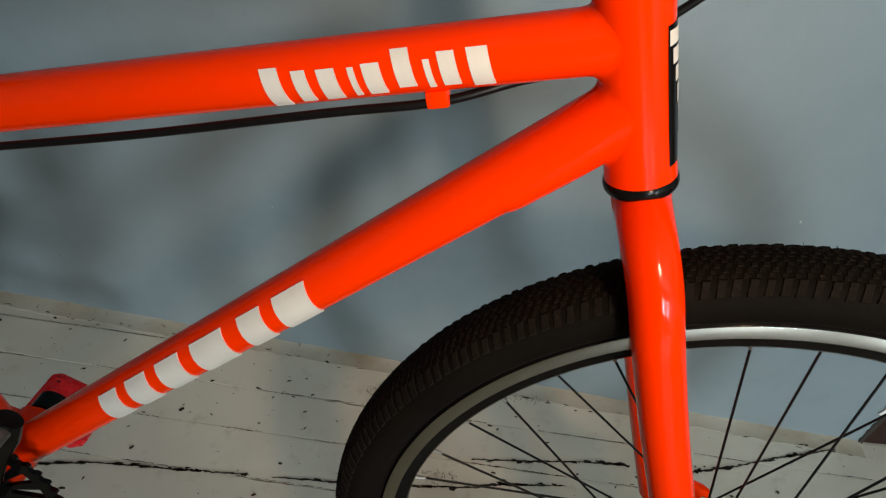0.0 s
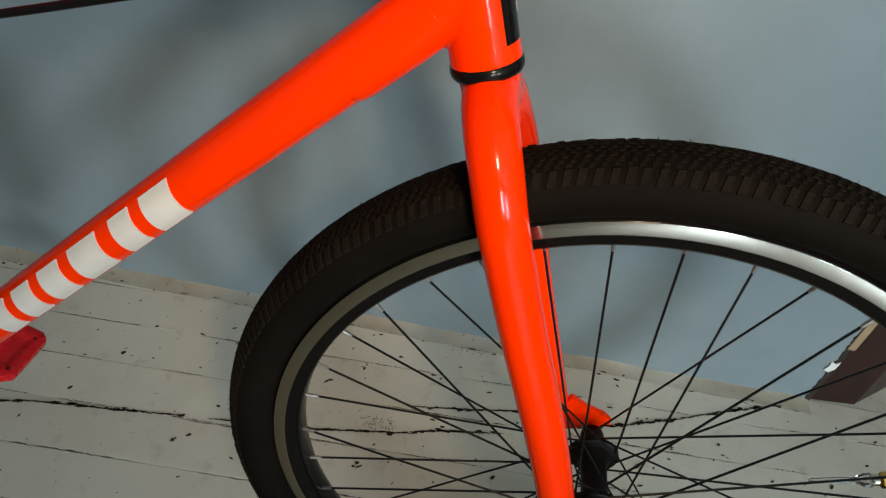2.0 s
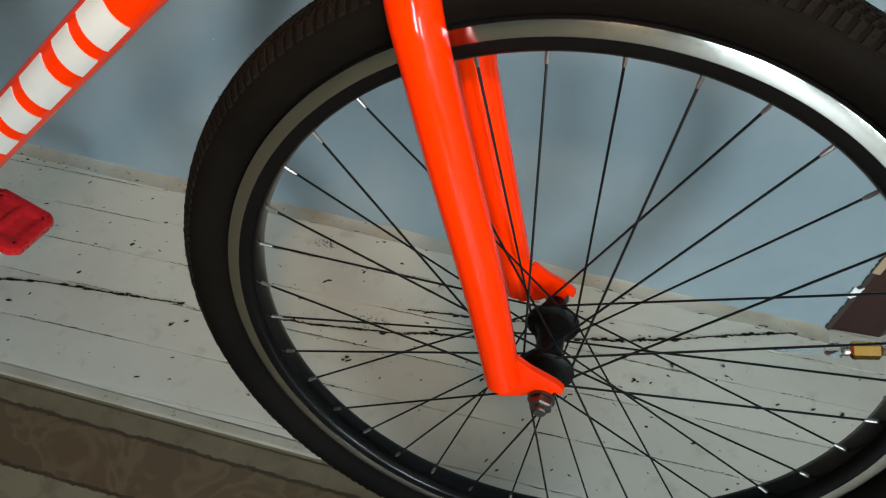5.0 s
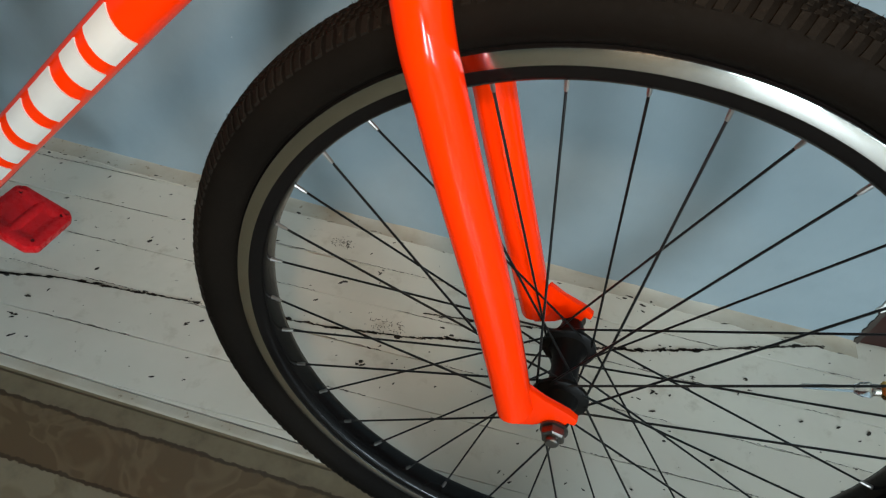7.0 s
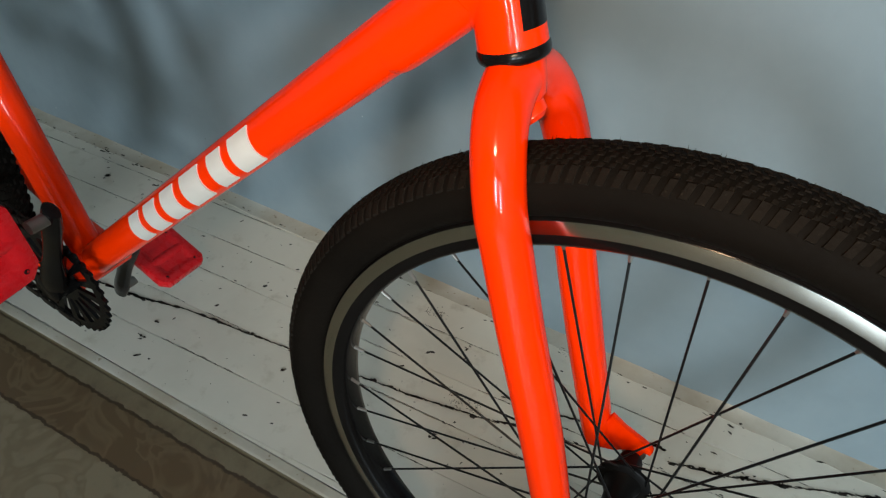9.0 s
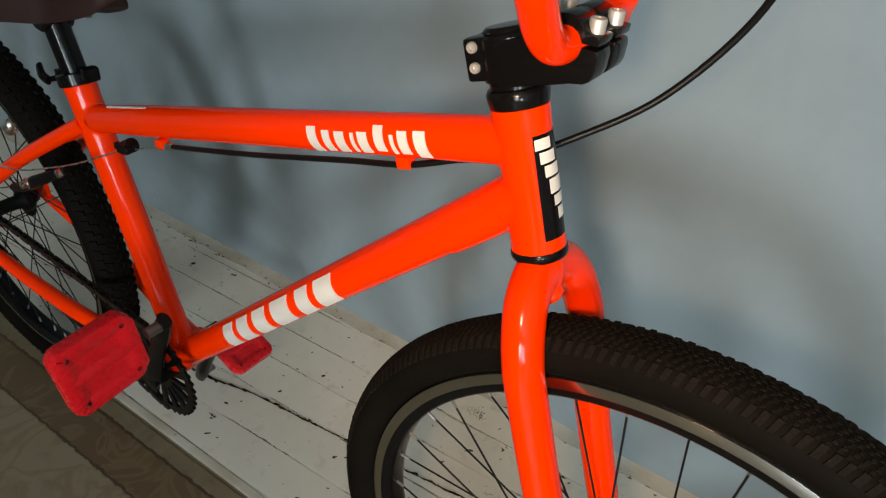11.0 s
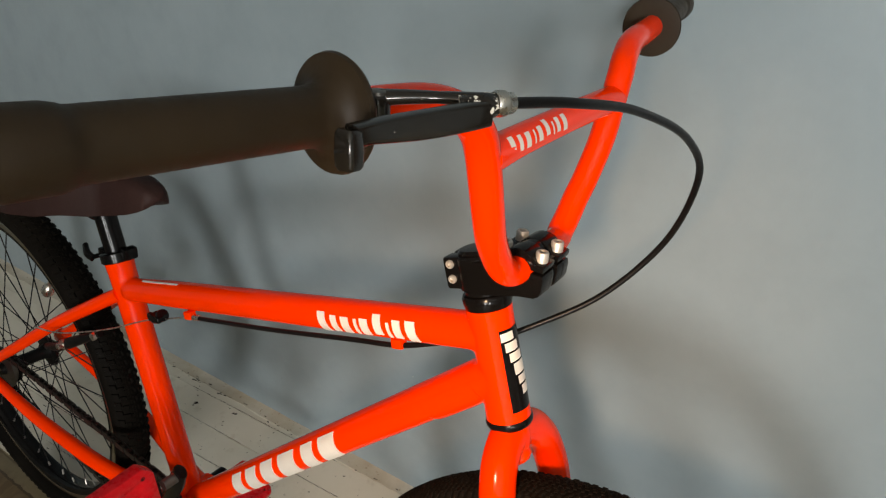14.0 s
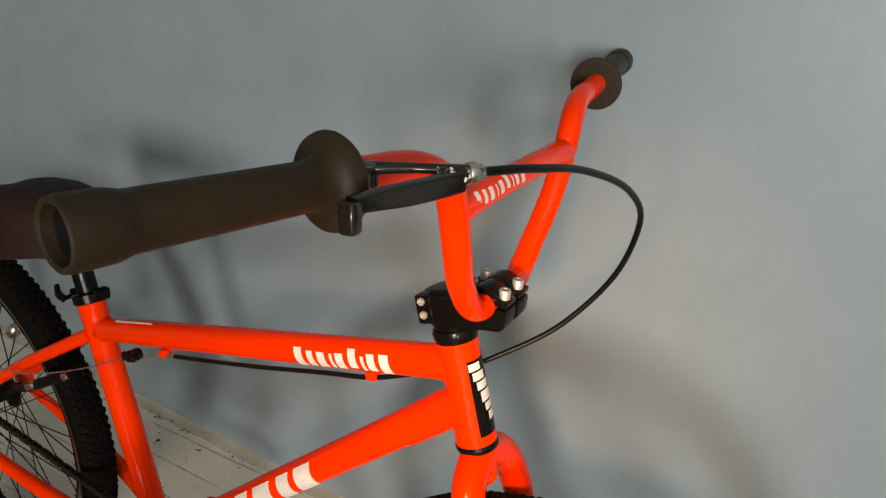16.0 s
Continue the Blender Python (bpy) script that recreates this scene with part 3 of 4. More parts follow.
# fork
fork = part("fork", lathe([(0, 0.0160), (0.003, 0.0165), (0.012, 0.0165), (0.022, 0.0150), (0.026, 0.012)], 36, HT_B + hd * 0.006, HT_B + hd), ORANGE, bike)
for side in (-1, 1):
    v_up, v_low = (-0.0455, -0.0640) if side < 0 else (0.0525, 0.0465)
    blade = ((0.5040, 0.574), (0.5120, 0.552), (0.5316, 0.500), (0.5674, 0.410), (0.5960, 0.328)) if side < 0 else ((0.5060, 0.574), (0.5135, 0.552), (0.5290, 0.500), (0.5605, 0.410), (0.5950, 0.317))
    leg = curve_points([at(0.4835, 0.6300, 0.003 * side), at(0.4850, 0.6255, v_up * 0.32), at(0.4890, 0.6160, v_up * 0.64), at(0.4960, 0.5980, v_up * 0.90)]
                       + [at(u, w, v_up + (v_low - v_up) * min(max((0.600 - w) / 0.28, 0), 1)) for u, w in blade], 8)
    part("fork_leg", tube(leg, [0.0158, 0.0156, 0.0152, 0.0149, 0.0147, 0.0146, 0.0142, 0.0130], 28, True, 1.1), ORANGE, fork)
    drop = prism([(0.590, 0.320), (0.600, 0.352), (0.614, 0.344), (0.633, 0.337), (0.640, 0.332), (0.639, 0.326), (0.634, 0.327), (0.6325, 0.3215), (0.6268, 0.3175), (0.6200, 0.3205), (0.612, 0.313), (0.596, 0.306)],
                 "y", v_low * 0.94 - 0.003, v_low * 0.94 + 0.003, 0.001)
    part("fork_dropout", drop, ORANGE, fork)
part("crown_boss", lathe([(0, 0.012), (0.014, 0.0105), (0.017, 0.007)], 20, at(0.486, 0.618), at(0.500, 0.604)), ORANGE, fork)


# wheels
def ring_solid(profile, n=144, centre=Vector((0, 0, 0))):
    """Closed profile of (v, radius) turned about the hub axis."""
    m = len(profile)
    verts = [centre + Vector((r * math.cos(2 * math.pi * k / n), v, r * math.sin(2 * math.pi * k / n))) for k in range(n) for v, r in profile]
    faces = [(k * m + i, k * m + (i + 1) % m, ((k + 1) % n) * m + (i + 1) % m, ((k + 1) % n) * m + i) for k in range(n) for i in range(m)]
    return verts, faces


RC, RA, RB = 0.2858, 0.0248, 0.0207


def tyre_geo():
    prof = []
    for i in range(29):
        a = radians(-150 + 300 * i / 28)
        prof.append((RA * math.sin(a) * (1.0 + 0.03 * math.cos(a)), RC + RB * math.cos(a)))
    return ring_solid(prof, 160)


def knobs(rows, count, rise, hairs):
    """Tread blocks: rows of (angle across, half width, half length, phase)."""
    verts, faces = [], []
    rng = random.Random(5)
    for deg, hw, hl, phase in rows:
        for k in range(count):
            th = 2 * math.pi * (k + phase) / count
            base = len(verts)
            rise_k = rise * rng.uniform(0.65, 1.1)
            th += rng.uniform(-0.0012, 0.0012)
            for up, shrink in ((-0.0006, 1.12), (rise_k, rng.uniform(0.74, 0.90))):
                for du, dv in ((-1, -1), (1, -1), (1, 1), (-1, 1)):
                    a = radians(deg) + (dv * hw * shrink + rng.uniform(-0.0004, 0.0004)) / RB
                    rr = RC + (RB + up) * math.cos(a)
                    t2 = th + (du * hl * shrink + 0.25 * dv * hw * math.copysign(1, deg)) / rr
                    verts.append((rr * math.cos(t2), (RA + up) * math.sin(a) * (1 + 0.03 * math.cos(a)), rr * math.sin(t2)))
            f = base
            faces += [(f + 4, f + 5, f + 6, f + 7)] + [(f + i, f + (i + 1) % 4, f + 4 + (i + 1) % 4, f + 4 + i) for i in range(4)]
            if rng.random() < hairs:   # moulding hair
                a = radians(deg)
                rr = RC + RB * math.cos(a)
                hgt, wv = rng.uniform(0.0004, 0.0026), 0.0004
                b = len(verts)
                c0 = Vector((rr * math.cos(th), RA * math.sin(a), rr * math.sin(th)))
                nrm = Vector((math.cos(a) * math.cos(th), math.sin(a), math.cos(a) * math.sin(th)))
                tan = Vector((-math.sin(th), 0, math.cos(th)))
                bit = nrm.cross(tan)
                verts += [tuple(c0 + wv * tan), tuple(c0 - wv * 0.5 * tan + wv * bit), tuple(c0 - wv * 0.5 * tan - wv * bit), tuple(c0 + nrm * (hgt + rise))]
                faces += [(b, b + 1, b + 3), (b + 1, b + 2, b + 3), (b + 2, b, b + 3)]
    return verts, faces


SHOULDER = [(-51, 0.0050, 0.0026, 0.0), (51, 0.0050, 0.0026, 0.5)]
MIDDLE = [(-34 + 8.5 * i, 0.0013, 0.0017, 0.5 * (i % 2) + 0.13 * (i % 3)) for i in range(9)]
tyre_mesh = mesh_of("tyre", *tyre_geo(), RUBBER)
knob_mesh = mesh_of("tread", *join(knobs(SHOULDER, 226, 0.0012, 0.1), knobs(MIDDLE, 300, 0.0006, 0.22)), TREAD_RUBBER, False)
# rear tyre: fewer, taller edge blocks
REAR_EDGE = [(-46, 0.0042, 0.0036, 0.0), (46, 0.0042, 0.0036, 0.5), (-24, 0.0034, 0.0034, 0.5), (24, 0.0034, 0.0034, 0.0)]
rear_knob_mesh = mesh_of("tread", *join(knobs(REAR_EDGE, 132, 0.0026, 0.05), knobs(MIDDLE[3:6], 240, 0.0008, 0.1)), RUBBER, False)
rim_profile = [(-0.0118, 0.2478), (-0.0060, 0.2462), (0.0060, 0.2462), (0.0118, 0.2478), (0.0142, 0.2510), (0.0142, 0.2668), (0.0128, 0.2682), (0.0110, 0.2668), (0.0110, 0.2590), (0.0, 0.2545), (-0.0110, 0.2590), (-0.0110, 0.2668), (-0.0128, 0.2682), (-0.0142, 0.2668), (-0.0142, 0.2510)]
rim_mesh = mesh_of("rim", *ring_solid(rim_profile), BLACK_GLOSS)


def brake_track(side):
    return ring_solid([(side * 0.0140, 0.2572), (side * 0.0149, 0.2572), (side * 0.0150, 0.2576), (side * 0.0150, 0.2660), (side * 0.0149, 0.2664), (side * 0.0140, 0.2664)], 180)


track_mesh = {side: mesh_of("brake_track", *brake_track(side), RIM_SILVER) for side in (-1, 1)}
spoke_mesh = mesh_of("spoke", *tube([(0, 0, 0), (0, 0, 0.5), (0, 0, 1)], 1.0, 6), SPOKE)
nipple_mesh = mesh_of("nipple", *lathe([(0, 0.0010), (0.0015, 0.0014), (0.009, 0.0016), (0.0105, 0.0018)], 8), NIPPLE)


def wheel(name, centre, label, flange_v, hub_r, phase, tread):
    w = part(name, rim_mesh, None, bike, label)
    w.location = centre
    part("tyre", tyre_mesh, None, w, "black knobbly rubber tyre")
    tagged(part("tread", tread, None, w), kind="stuff")
    for side in (-1, 1):
        part("brake_track", track_mesh[side], None, w, "machined silver braking surface")
    hub = []
    for f in (-flange_v, flange_v):
        sg = math.copysign(1, f)
        hub.append((sg, f))
    half = [(0.050, 0.0085), (0.046, 0.0100), (flange_v + 0.010, 0.0115), (flange_v + 0.0030, 0.0140), (flange_v + 0.0024, hub_r - 0.0012), (flange_v + 0.0016, hub_r), (flange_v - 0.0016, hub_r), (flange_v - 0.0024, hub_r - 0.0012), (flange_v - 0.0030, 0.0150), (flange_v - 0.012, 0.0112)]
    prof = [(-s, r) for s, r in half] + [(0, 0.0108)] + half[::-1]
    part("hub", lathe(prof, 32, (0, 0, 0), (0, 1, 0)), BLACK_MATTE, w, "black hub shell")
    for side in (-1, 1):
        for i in range(18):
            a0 = 20 * i + phase + (0 if side < 0 else 10)
            a1 = a0 + (60 if i % 2 == 0 else -60)
            v = side * (flange_v + (0.0022 if i % 2 else -0.0022))
            p0 = Vector((hub_r * 0.9 * math.cos(radians(a0)), v, hub_r * 0.9 * math.sin(radians(a0))))
            p1 = Vector((0.2470 * math.cos(radians(a1)), side * 0.001, 0.2470 * math.sin(radians(a1))))
            turn = (p1 - p0).to_track_quat("Z", "Y").to_matrix().to_4x4()
            sp = part("spoke", spoke_mesh, None, w)
            sp.matrix_local = Matrix.Translation(p0) @ turn @ Matrix.Diagonal((0.00095, 0.00095, (p1 - p0).length, 1))
            ni = part("nipple", nipple_mesh, None, w)
            ni.matrix_local = Matrix.Translation(p1 - (p1 - p0).normalized() * 0.0105) @ turn
    return w


front_wheel = wheel("front_wheel", FRONT, "front wheel with silver-sided black rim and black spokes", 0.0252, 0.0215, 22.6, knob_mesh)
rear_wheel = wheel("rear_wheel", REAR, "rear wheel with black spokes and knobbly tyre", 0.0300, 0.0290, 7.0, rear_knob_mesh)
va = radians(57.5)
part("valve", lathe([(0, 0.0035), (0.032, 0.0035), (0.034, 0.0066), (0.039, 0.0090), (0.048, 0.0094), (0.055, 0.0066), (0.058, 0.002)], 16, (0.2465 * math.cos(va), 0, 0.2465 * math.sin(va)), (0, 0, 0)), STEEL, rear_wheel, "valve with shiny metal cap")
# front valve: tan stem, silver collars, brass hexagon, long clear tip pointing at the hub
vf = radians(20.3)
rad = Vector((math.cos(vf), 0, math.sin(vf)))


def valve_piece(r0, r1, profile, n, name, mat, parent, label):
    """Piece turned about the valve's axis, from radius r0 inwards to r1; profile of (share of the way, radius)."""
    return part(name, lathe([(q * (r0 - r1), r) for q, r in profile], n, rad * r0, Vector((0, 0, 0))), mat, parent, label)


front_valve = valve_piece(0.2468, 0.2336, [(0, 0.0042), (0.15, 0.0042), (0.2, 0.0030), (1, 0.0030)], 16, "valve", TAN_ROD, front_wheel, "tan valve stem with brass and clear cap")
valve_piece(0.2338, 0.2266, [(0, 0.0026), (0.08, 0.0034), (0.92, 0.0034), (1, 0.0030)], 20, "collar", STEEL, front_valve, "silver collar")
valve_piece(0.2268, 0.2076, [(0, 0.0044), (0.09, 0.0062), (0.91, 0.0062), (1, 0.0044)], 6, "hexagon", BRASS, front_valve, "polished brass hexagon")
valve_piece(0.2078, 0.2018, [(0, 0.0036), (0.1, 0.0040), (0.9, 0.0040), (1, 0.0036)], 20, "collar", STEEL, front_valve, "silver collar")
valve_piece(0.2022, 0.1925, [(0, 0.0052), (0.1, 0.0054), (0.55, 0.0050), (0.9, 0.0034), (1, 0.0030)], 20, "cap_base", CLEAR, front_valve, "clear plastic cap base")
valve_piece(0.1926, 0.1600, [(0, 0.0024), (0.5, 0.0022), (0.92, 0.0016), (1, 0.0006)], 16, "cap_tip", CLEAR, front_valve, "clear plastic tip")
for side in (-1, 1):
    nv = 0.0530 if side < 0 else 0.0560
    nut = part("axle_nut", join(lathe([(0, 0.0102), (0.0015, 0.0102)], 24, (0, nv * side, 0), (0, side, 0)),
                                lathe([(0.0015, 0.0088), (0.0070, 0.0090), (0.0082, 0.0076)], 6, (0, (nv + 0.0005) * side, 0), (0, side, 0)),
                                lathe([(0.006, 0.0050), (0.0115, 0.0050), (0.0125, 0.0042)], 16, (0, (nv + 0.0005) * side, 0), (0, side, 0))), DARK_STEEL, front_wheel, "dark steel axle nut")

# cranks, chainring, chain, pedals
ring_teeth = 36
outl = []
for i in range(ring_teeth * 4):
    a = 2 * math.pi * i / (ring_teeth * 4)
    r = 0.0680 + (0.0026 if i % 4 in (1, 2) else -0.0016)
    outl.append((r * math.cos(a), r * math.sin(a)))


def chainring_geo():
    """Toothed ring with long radial slots."""
    verts, faces = [], []
    n = len(outl)
    rings = [0.057, 0.026]
    for v in (-0.0420, -0.0380):
        verts += [(BB.x + a, v, BB.z + b) for a, b in outl]
        for r in rings:
            verts += [(BB.x + r * math.cos(2 * math.pi * i / n), v, BB.z + r * math.sin(2 * math.pi * i / n)) for i in range(n)]
        verts += [(BB.x + 0.012 * math.cos(2 * math.pi * i / n), v, BB.z + 0.012 * math.sin(2 * math.pi * i / n)) for i in range(n)]
    half = 4 * n
    for i in range(n):
        j = (i + 1) % n
        for lv in range(3):
            if lv == 1 and i % 9 in (2, 3, 4, 5, 6):
                continue
            a, b, c, d = lv * n + i, lv * n + j, (lv + 1) * n + j, (lv + 1) * n + i
            faces += [(a, b, c, d), (half + d, half + c, half + b, half + a)]
        faces.append((i, j, half + j, half + i))
        if i % 9 in (2, 3, 4, 5, 6):
            for lv in (1, 2):
                faces.append((lv * n + i, lv * n + j, half + lv * n + j, half + lv * n + i))
        if i % 9 in (2, 7):
            faces.append((n + i, 2 * n + i, half + 2 * n + i, half + n + i))
    return verts, faces


part("chainring", chainring_geo(), BLACK_GLOSS, bike, "black toothed chainring with radial slots", smooth=False)
CR = Vector((0.480, 0, 0.877))
for side in (-1, 1):
    d = CR * (-side)
    v0, v1 = 0.050 * side, 0.066 * side
    a, b = at(BB.x, BB.z, v0), at(BB.x + d.x * 0.160, BB.z + d.z * 0.160, v1)
    arm = part("crank_arm", join(tube(line(a - d * 0.012, b + d * 0.010, 14), [0.012, 0.0165, 0.0150, 0.0118, 0.0108, 0.0112, 0.0125, 0.010], 20, True, 0.62),
                                 lathe([(0, 0.014), (0.002, 0.0165), (0.020, 0.0165), (0.022, 0.013)], 28, at(BB.x, BB.z, v0 - 0.012 * side), at(BB.x, BB.z, v0 + side))),
               BLACK_GLOSS, bike, "black crank arm")
    part("pedal_axle", tube([b, b + Vector((0, 0.022 * side, 0))], 0.0065, 16), DARK_STEEL, arm)


def pedal(centre, side, tilt, size=1.0, droop=0.0):
    """Flat plastic platform: bevelled hexagonal plate with raised rails, pins and a hollow middle."""
    half_l, half_w, th = 0.046, 0.0445, 0.009   # half length, half width, half thickness
    out = [(-half_w, -half_l * 0.70), (-half_w * 0.74, -half_l), (half_w * 0.82, -half_l), (half_w, -half_l * 0.78), (half_w, half_l * 0.78), (half_w * 0.82, half_l), (-half_w * 0.74, half_l), (-half_w, half_l * 0.70)]
    verts = [(b, a, c) for c in (-th, th) for a, b in out]
    n = len(out)
    bm = bmesh.new()
    vs = [bm.verts.new(v) for v in verts]
    bm.faces.new(vs[:n]), bm.faces.new(vs[n:])
    for i in range(n):
        bm.faces.new((vs[i], vs[(i + 1) % n], vs[n + (i + 1) % n], vs[n + i]))
    bmesh.ops.recalc_face_normals(bm, faces=list(bm.faces))
    # dished faces between raised rails
    for f in [f for f in bm.faces if abs(f.normal.z) > 0.9]:
        bmesh.ops.inset_individual(bm, faces=[f], thickness=0.014, depth=0.0)
        bmesh.ops.inset_individual(bm, faces=[f], thickness=0.010, depth=-0.0040)
    bmesh.ops.bevel(bm, geom=list(bm.edges), offset=0.0036, segments=2, affect="EDGES", profile=0.6)
    bm.verts.index_update()
    body = [v.co.copy() for v in bm.verts], [tuple(v.index for v in f.verts) for f in bm.faces]
    bm.free()
    spine = tube([(0, -half_w * 0.95, 0), (0, half_w * 0.9, 0)], 0.0092, 20)
    m = Matrix.Translation(centre) @ Euler((radians(droop), 0, 0)).to_matrix().to_4x4() @ Euler((0, radians(tilt), 0)).to_matrix().to_4x4() @ Matrix.Diagonal((size, side * size, size, 1))
    p = part("pedal", moved(join(body, spine), m), RED_PLASTIC, bike, "red plastic platform pedal")
    for px in (-0.033, 0.033):
        for py in (-0.030, 0.030):
            for face in (-1, 1):
                a, b = Vector((px, py, face * (th - 0.001))), Vector((px, py, face * (th + 0.003)))
                part("pin", moved(lathe([(0, 0.0026), (0.0012, 0.0026), (0.0014, 0.0018), (0.0009, 0.0014)], 10, a, b), m), BLACK_MATTE if py else DARK_STEEL, p)
    return p


pn = at(BB.x + CR.x * 0.160, BB.z + CR.z * 0.160, -0.140)
pedal(pn + Vector((-0.008, 0.003, -0.009)), -1, 88, 1.0, 6)
pf = at(BB.x - CR.x * 0.160, BB.z - CR.z * 0.160, 0.140)
pedal(pf + Vector((0.003, 0.004, 0.004)), 1, 24, 0.88)

# chain: outer and inner links along the two runs and round the sprockets
chain_v, r0, r1 = -0.040, 0.0680, 0.033
runs = []
for sgn in (1, -1):
    runs.append((at(BB.x, BB.z + sgn * r0, chain_v), at(REAR.x, REAR.z + sgn * r1, chain_v)))
chain_pts = line(runs[0][0], runs[0][1], 33) + [at(REAR.x + r1 * math.cos(a), REAR.z + r1 * math.sin(a), chain_v) for a in np.linspace(math.pi / 2, 1.5 * math.pi, 8)[1:-1]] + line(runs[1][1], runs[1][0], 33)
links = []
for i, (p, q) in enumerate(zip(chain_pts, chain_pts[1:])):
    d = (q - p)
    for off in (-1, 1):
        wv = 0.0034 if i % 2 else 0.0022
        m = Matrix.Translation((p + q) / 2 + Vector((0, off * wv, 0))) @ d.to_track_quat("X", "Y").to_matrix().to_4x4()
        links.append(rounded_box(d.length + 0.007, 0.0012, 0.0085, 0.0, 1, Matrix.Translation((p + q) / 2 + Vector((0, off * wv, 0))) @ Euler((0, -math.atan2(d.z, d.x), 0)).to_matrix().to_4x4()))
    links.append(lathe([(0, 0.0036), (0.006, 0.0036)], 8, p + Vector((0, -0.003, 0)), p + Vector((0, 1, 0))))
part("chain", join(*links), CHAIN_STEEL, bike, "oily black steel chain", smooth=False)
part("freewheel", lathe([(0, 0.020), (0.001, 0.034), (0.003, 0.034), (0.004, 0.026), (0.012, 0.026), (0.013, 0.018)], 36, at(REAR.x, REAR.z, -0.043), at(REAR.x, REAR.z, 0)), DARK_STEEL, bike, "steel freewheel")

# seat post, clamp, saddle
post_dir = (ST_T - BB).normalized()
post = part("seat_post", tube(line(ST_T - post_dir * 0.03, ST_T + post_dir * 0.072, 8), 0.0134, 28), BLACK_GLOSS, bike, "black seat post")
clamp = part("seat_clamp", join(lathe([(0, 0.0190), (0.0015, 0.0208), (0.0125, 0.0208), (0.014, 0.0185)], 36, ST_T - post_dir * 0.004, ST_T + post_dir),
                                rounded_box(0.016, 0.016, 0.012, 0.002, 2, Matrix.Translation(ST_T + post_dir * 0.003 + Vector((-0.024, 0, -0.002))))), BLACK_GLOSS, bike, "black seat clamp")
part("clamp_lever", join(tube(line(ST_T + Vector((-0.030, -0.016, -0.003)), ST_T + Vector((-0.030, 0.018, -0.003)), 2), 0.0032, 12),
                         tube(curve_points([ST_T + Vector((-0.030, -0.017, -0.004)), ST_T + Vector((-0.040, -0.018, 0.000)), ST_T + Vector((-0.050, -0.014, 0.008))], 4), [0.006, 0.0068, 0.0055], 12, True, 0.6)), BLACK_GLOSS, clamp)
part("clamp_nut", rounded_box(0.012, 0.018, 0.016, 0.003, 2, Matrix.Translation(ST_T + Vector((0.020, 0.004, 0.012)))), BLACK_GLOSS, clamp)
SB = ST_T + post_dir * 0.074


def saddle_geo():
    """Padded shell: sections from nose to tail, each a rounded hump with drooping skirts."""
    secs = [(0.151, 0.002, 0.046, 0.003), (0.149, 0.010, 0.051, 0.012), (0.144, 0.016, 0.056, 0.022), (0.135, 0.020, 0.060, 0.031), (0.120, 0.024, 0.063, 0.040), (0.090, 0.027, 0.063, 0.049), (0.072, 0.030, 0.0635, 0.054), (0.060, 0.040, 0.068, 0.060),
            (0.035, 0.056, 0.075, 0.068), (0.0, 0.072, 0.077, 0.077), (-0.040, 0.083, 0.075, 0.080), (-0.075, 0.084, 0.071, 0.079), (-0.100, 0.072, 0.066, 0.072), (-0.118, 0.045, 0.058, 0.050), (-0.124, 0.010, 0.050, 0.025)]
    fine = []
    xs = [s0[0] for s0 in secs][::-1]
    for x in list(np.linspace(xs[0], 0.130, 40)) + [0.135, 0.140, 0.144, 0.147, 0.149, 0.151]:
        fine.append([x] + [float(np.interp(x, xs, [s0[k] for s0 in secs][::-1])) for k in (1, 2, 3)])
    n = 24
    verts, faces = [], []
    for x, hw, top, drop in fine:
        for k in range(n):
            a = math.pi * (k / (n - 1)) if k < n - 8 else None
            if k < n - 8:
                t = -1 + 2 * k / (n - 9)
                y = hw * math.sin(t * math.pi / 2)
                z = top - drop * (abs(t) ** 3.2) - 0.004 * math.exp(-(t / 0.16) ** 2) * (1 if x < -0.05 else 0)
            else:
                t = 1 - 2 * (k - (n - 8) + 0.5) / 8
                y, z = hw * 0.86 * t, top - drop * (0.97 if abs(t) > 0.7 else 0.90)
            verts.append(SB + Vector((x - 0.024, y, z - 0.006)))
    for i in range(len(fine) - 1):
        for k in range(n):
            faces.append((i * n + k, i * n + (k + 1) % n, (i + 1) * n + (k + 1) % n, (i + 1) * n + k))
    faces += [tuple(range(n)), tuple(range((len(fine) - 1) * n, len(fine) * n))[::-1]]
    return verts, faces


saddle = part("saddle", saddle_geo(), SADDLE, bike, "dark brown padded saddle", angle=70)
part("saddle_clamp", join(lathe([(0, 0.012), (0.003, 0.015), (0.033, 0.015), (0.036, 0.012)], 24, SB + Vector((0, -0.018, -0.004)), SB + Vector((0, 1, -0.004))),
                          rounded_box(0.050, 0.030, 0.010, 0.003, 2, Matrix.Translation(SB + Vector((-0.004, 0, 0.006))))), BLACK_GLOSS, saddle)
for side in (-1, 1):
    part("saddle_rail", tube(curve_points([SB + Vector((0.060, 0.010 * side, 0.012)), SB + Vector((0.03, 0.020 * side, 0.0)), SB + Vector((-0.03, 0.022 * side, 0.0)), SB + Vector((-0.10, 0.030 * side, 0.020))], 5), 0.0036, 10), BLACK_GLOSS, saddle)

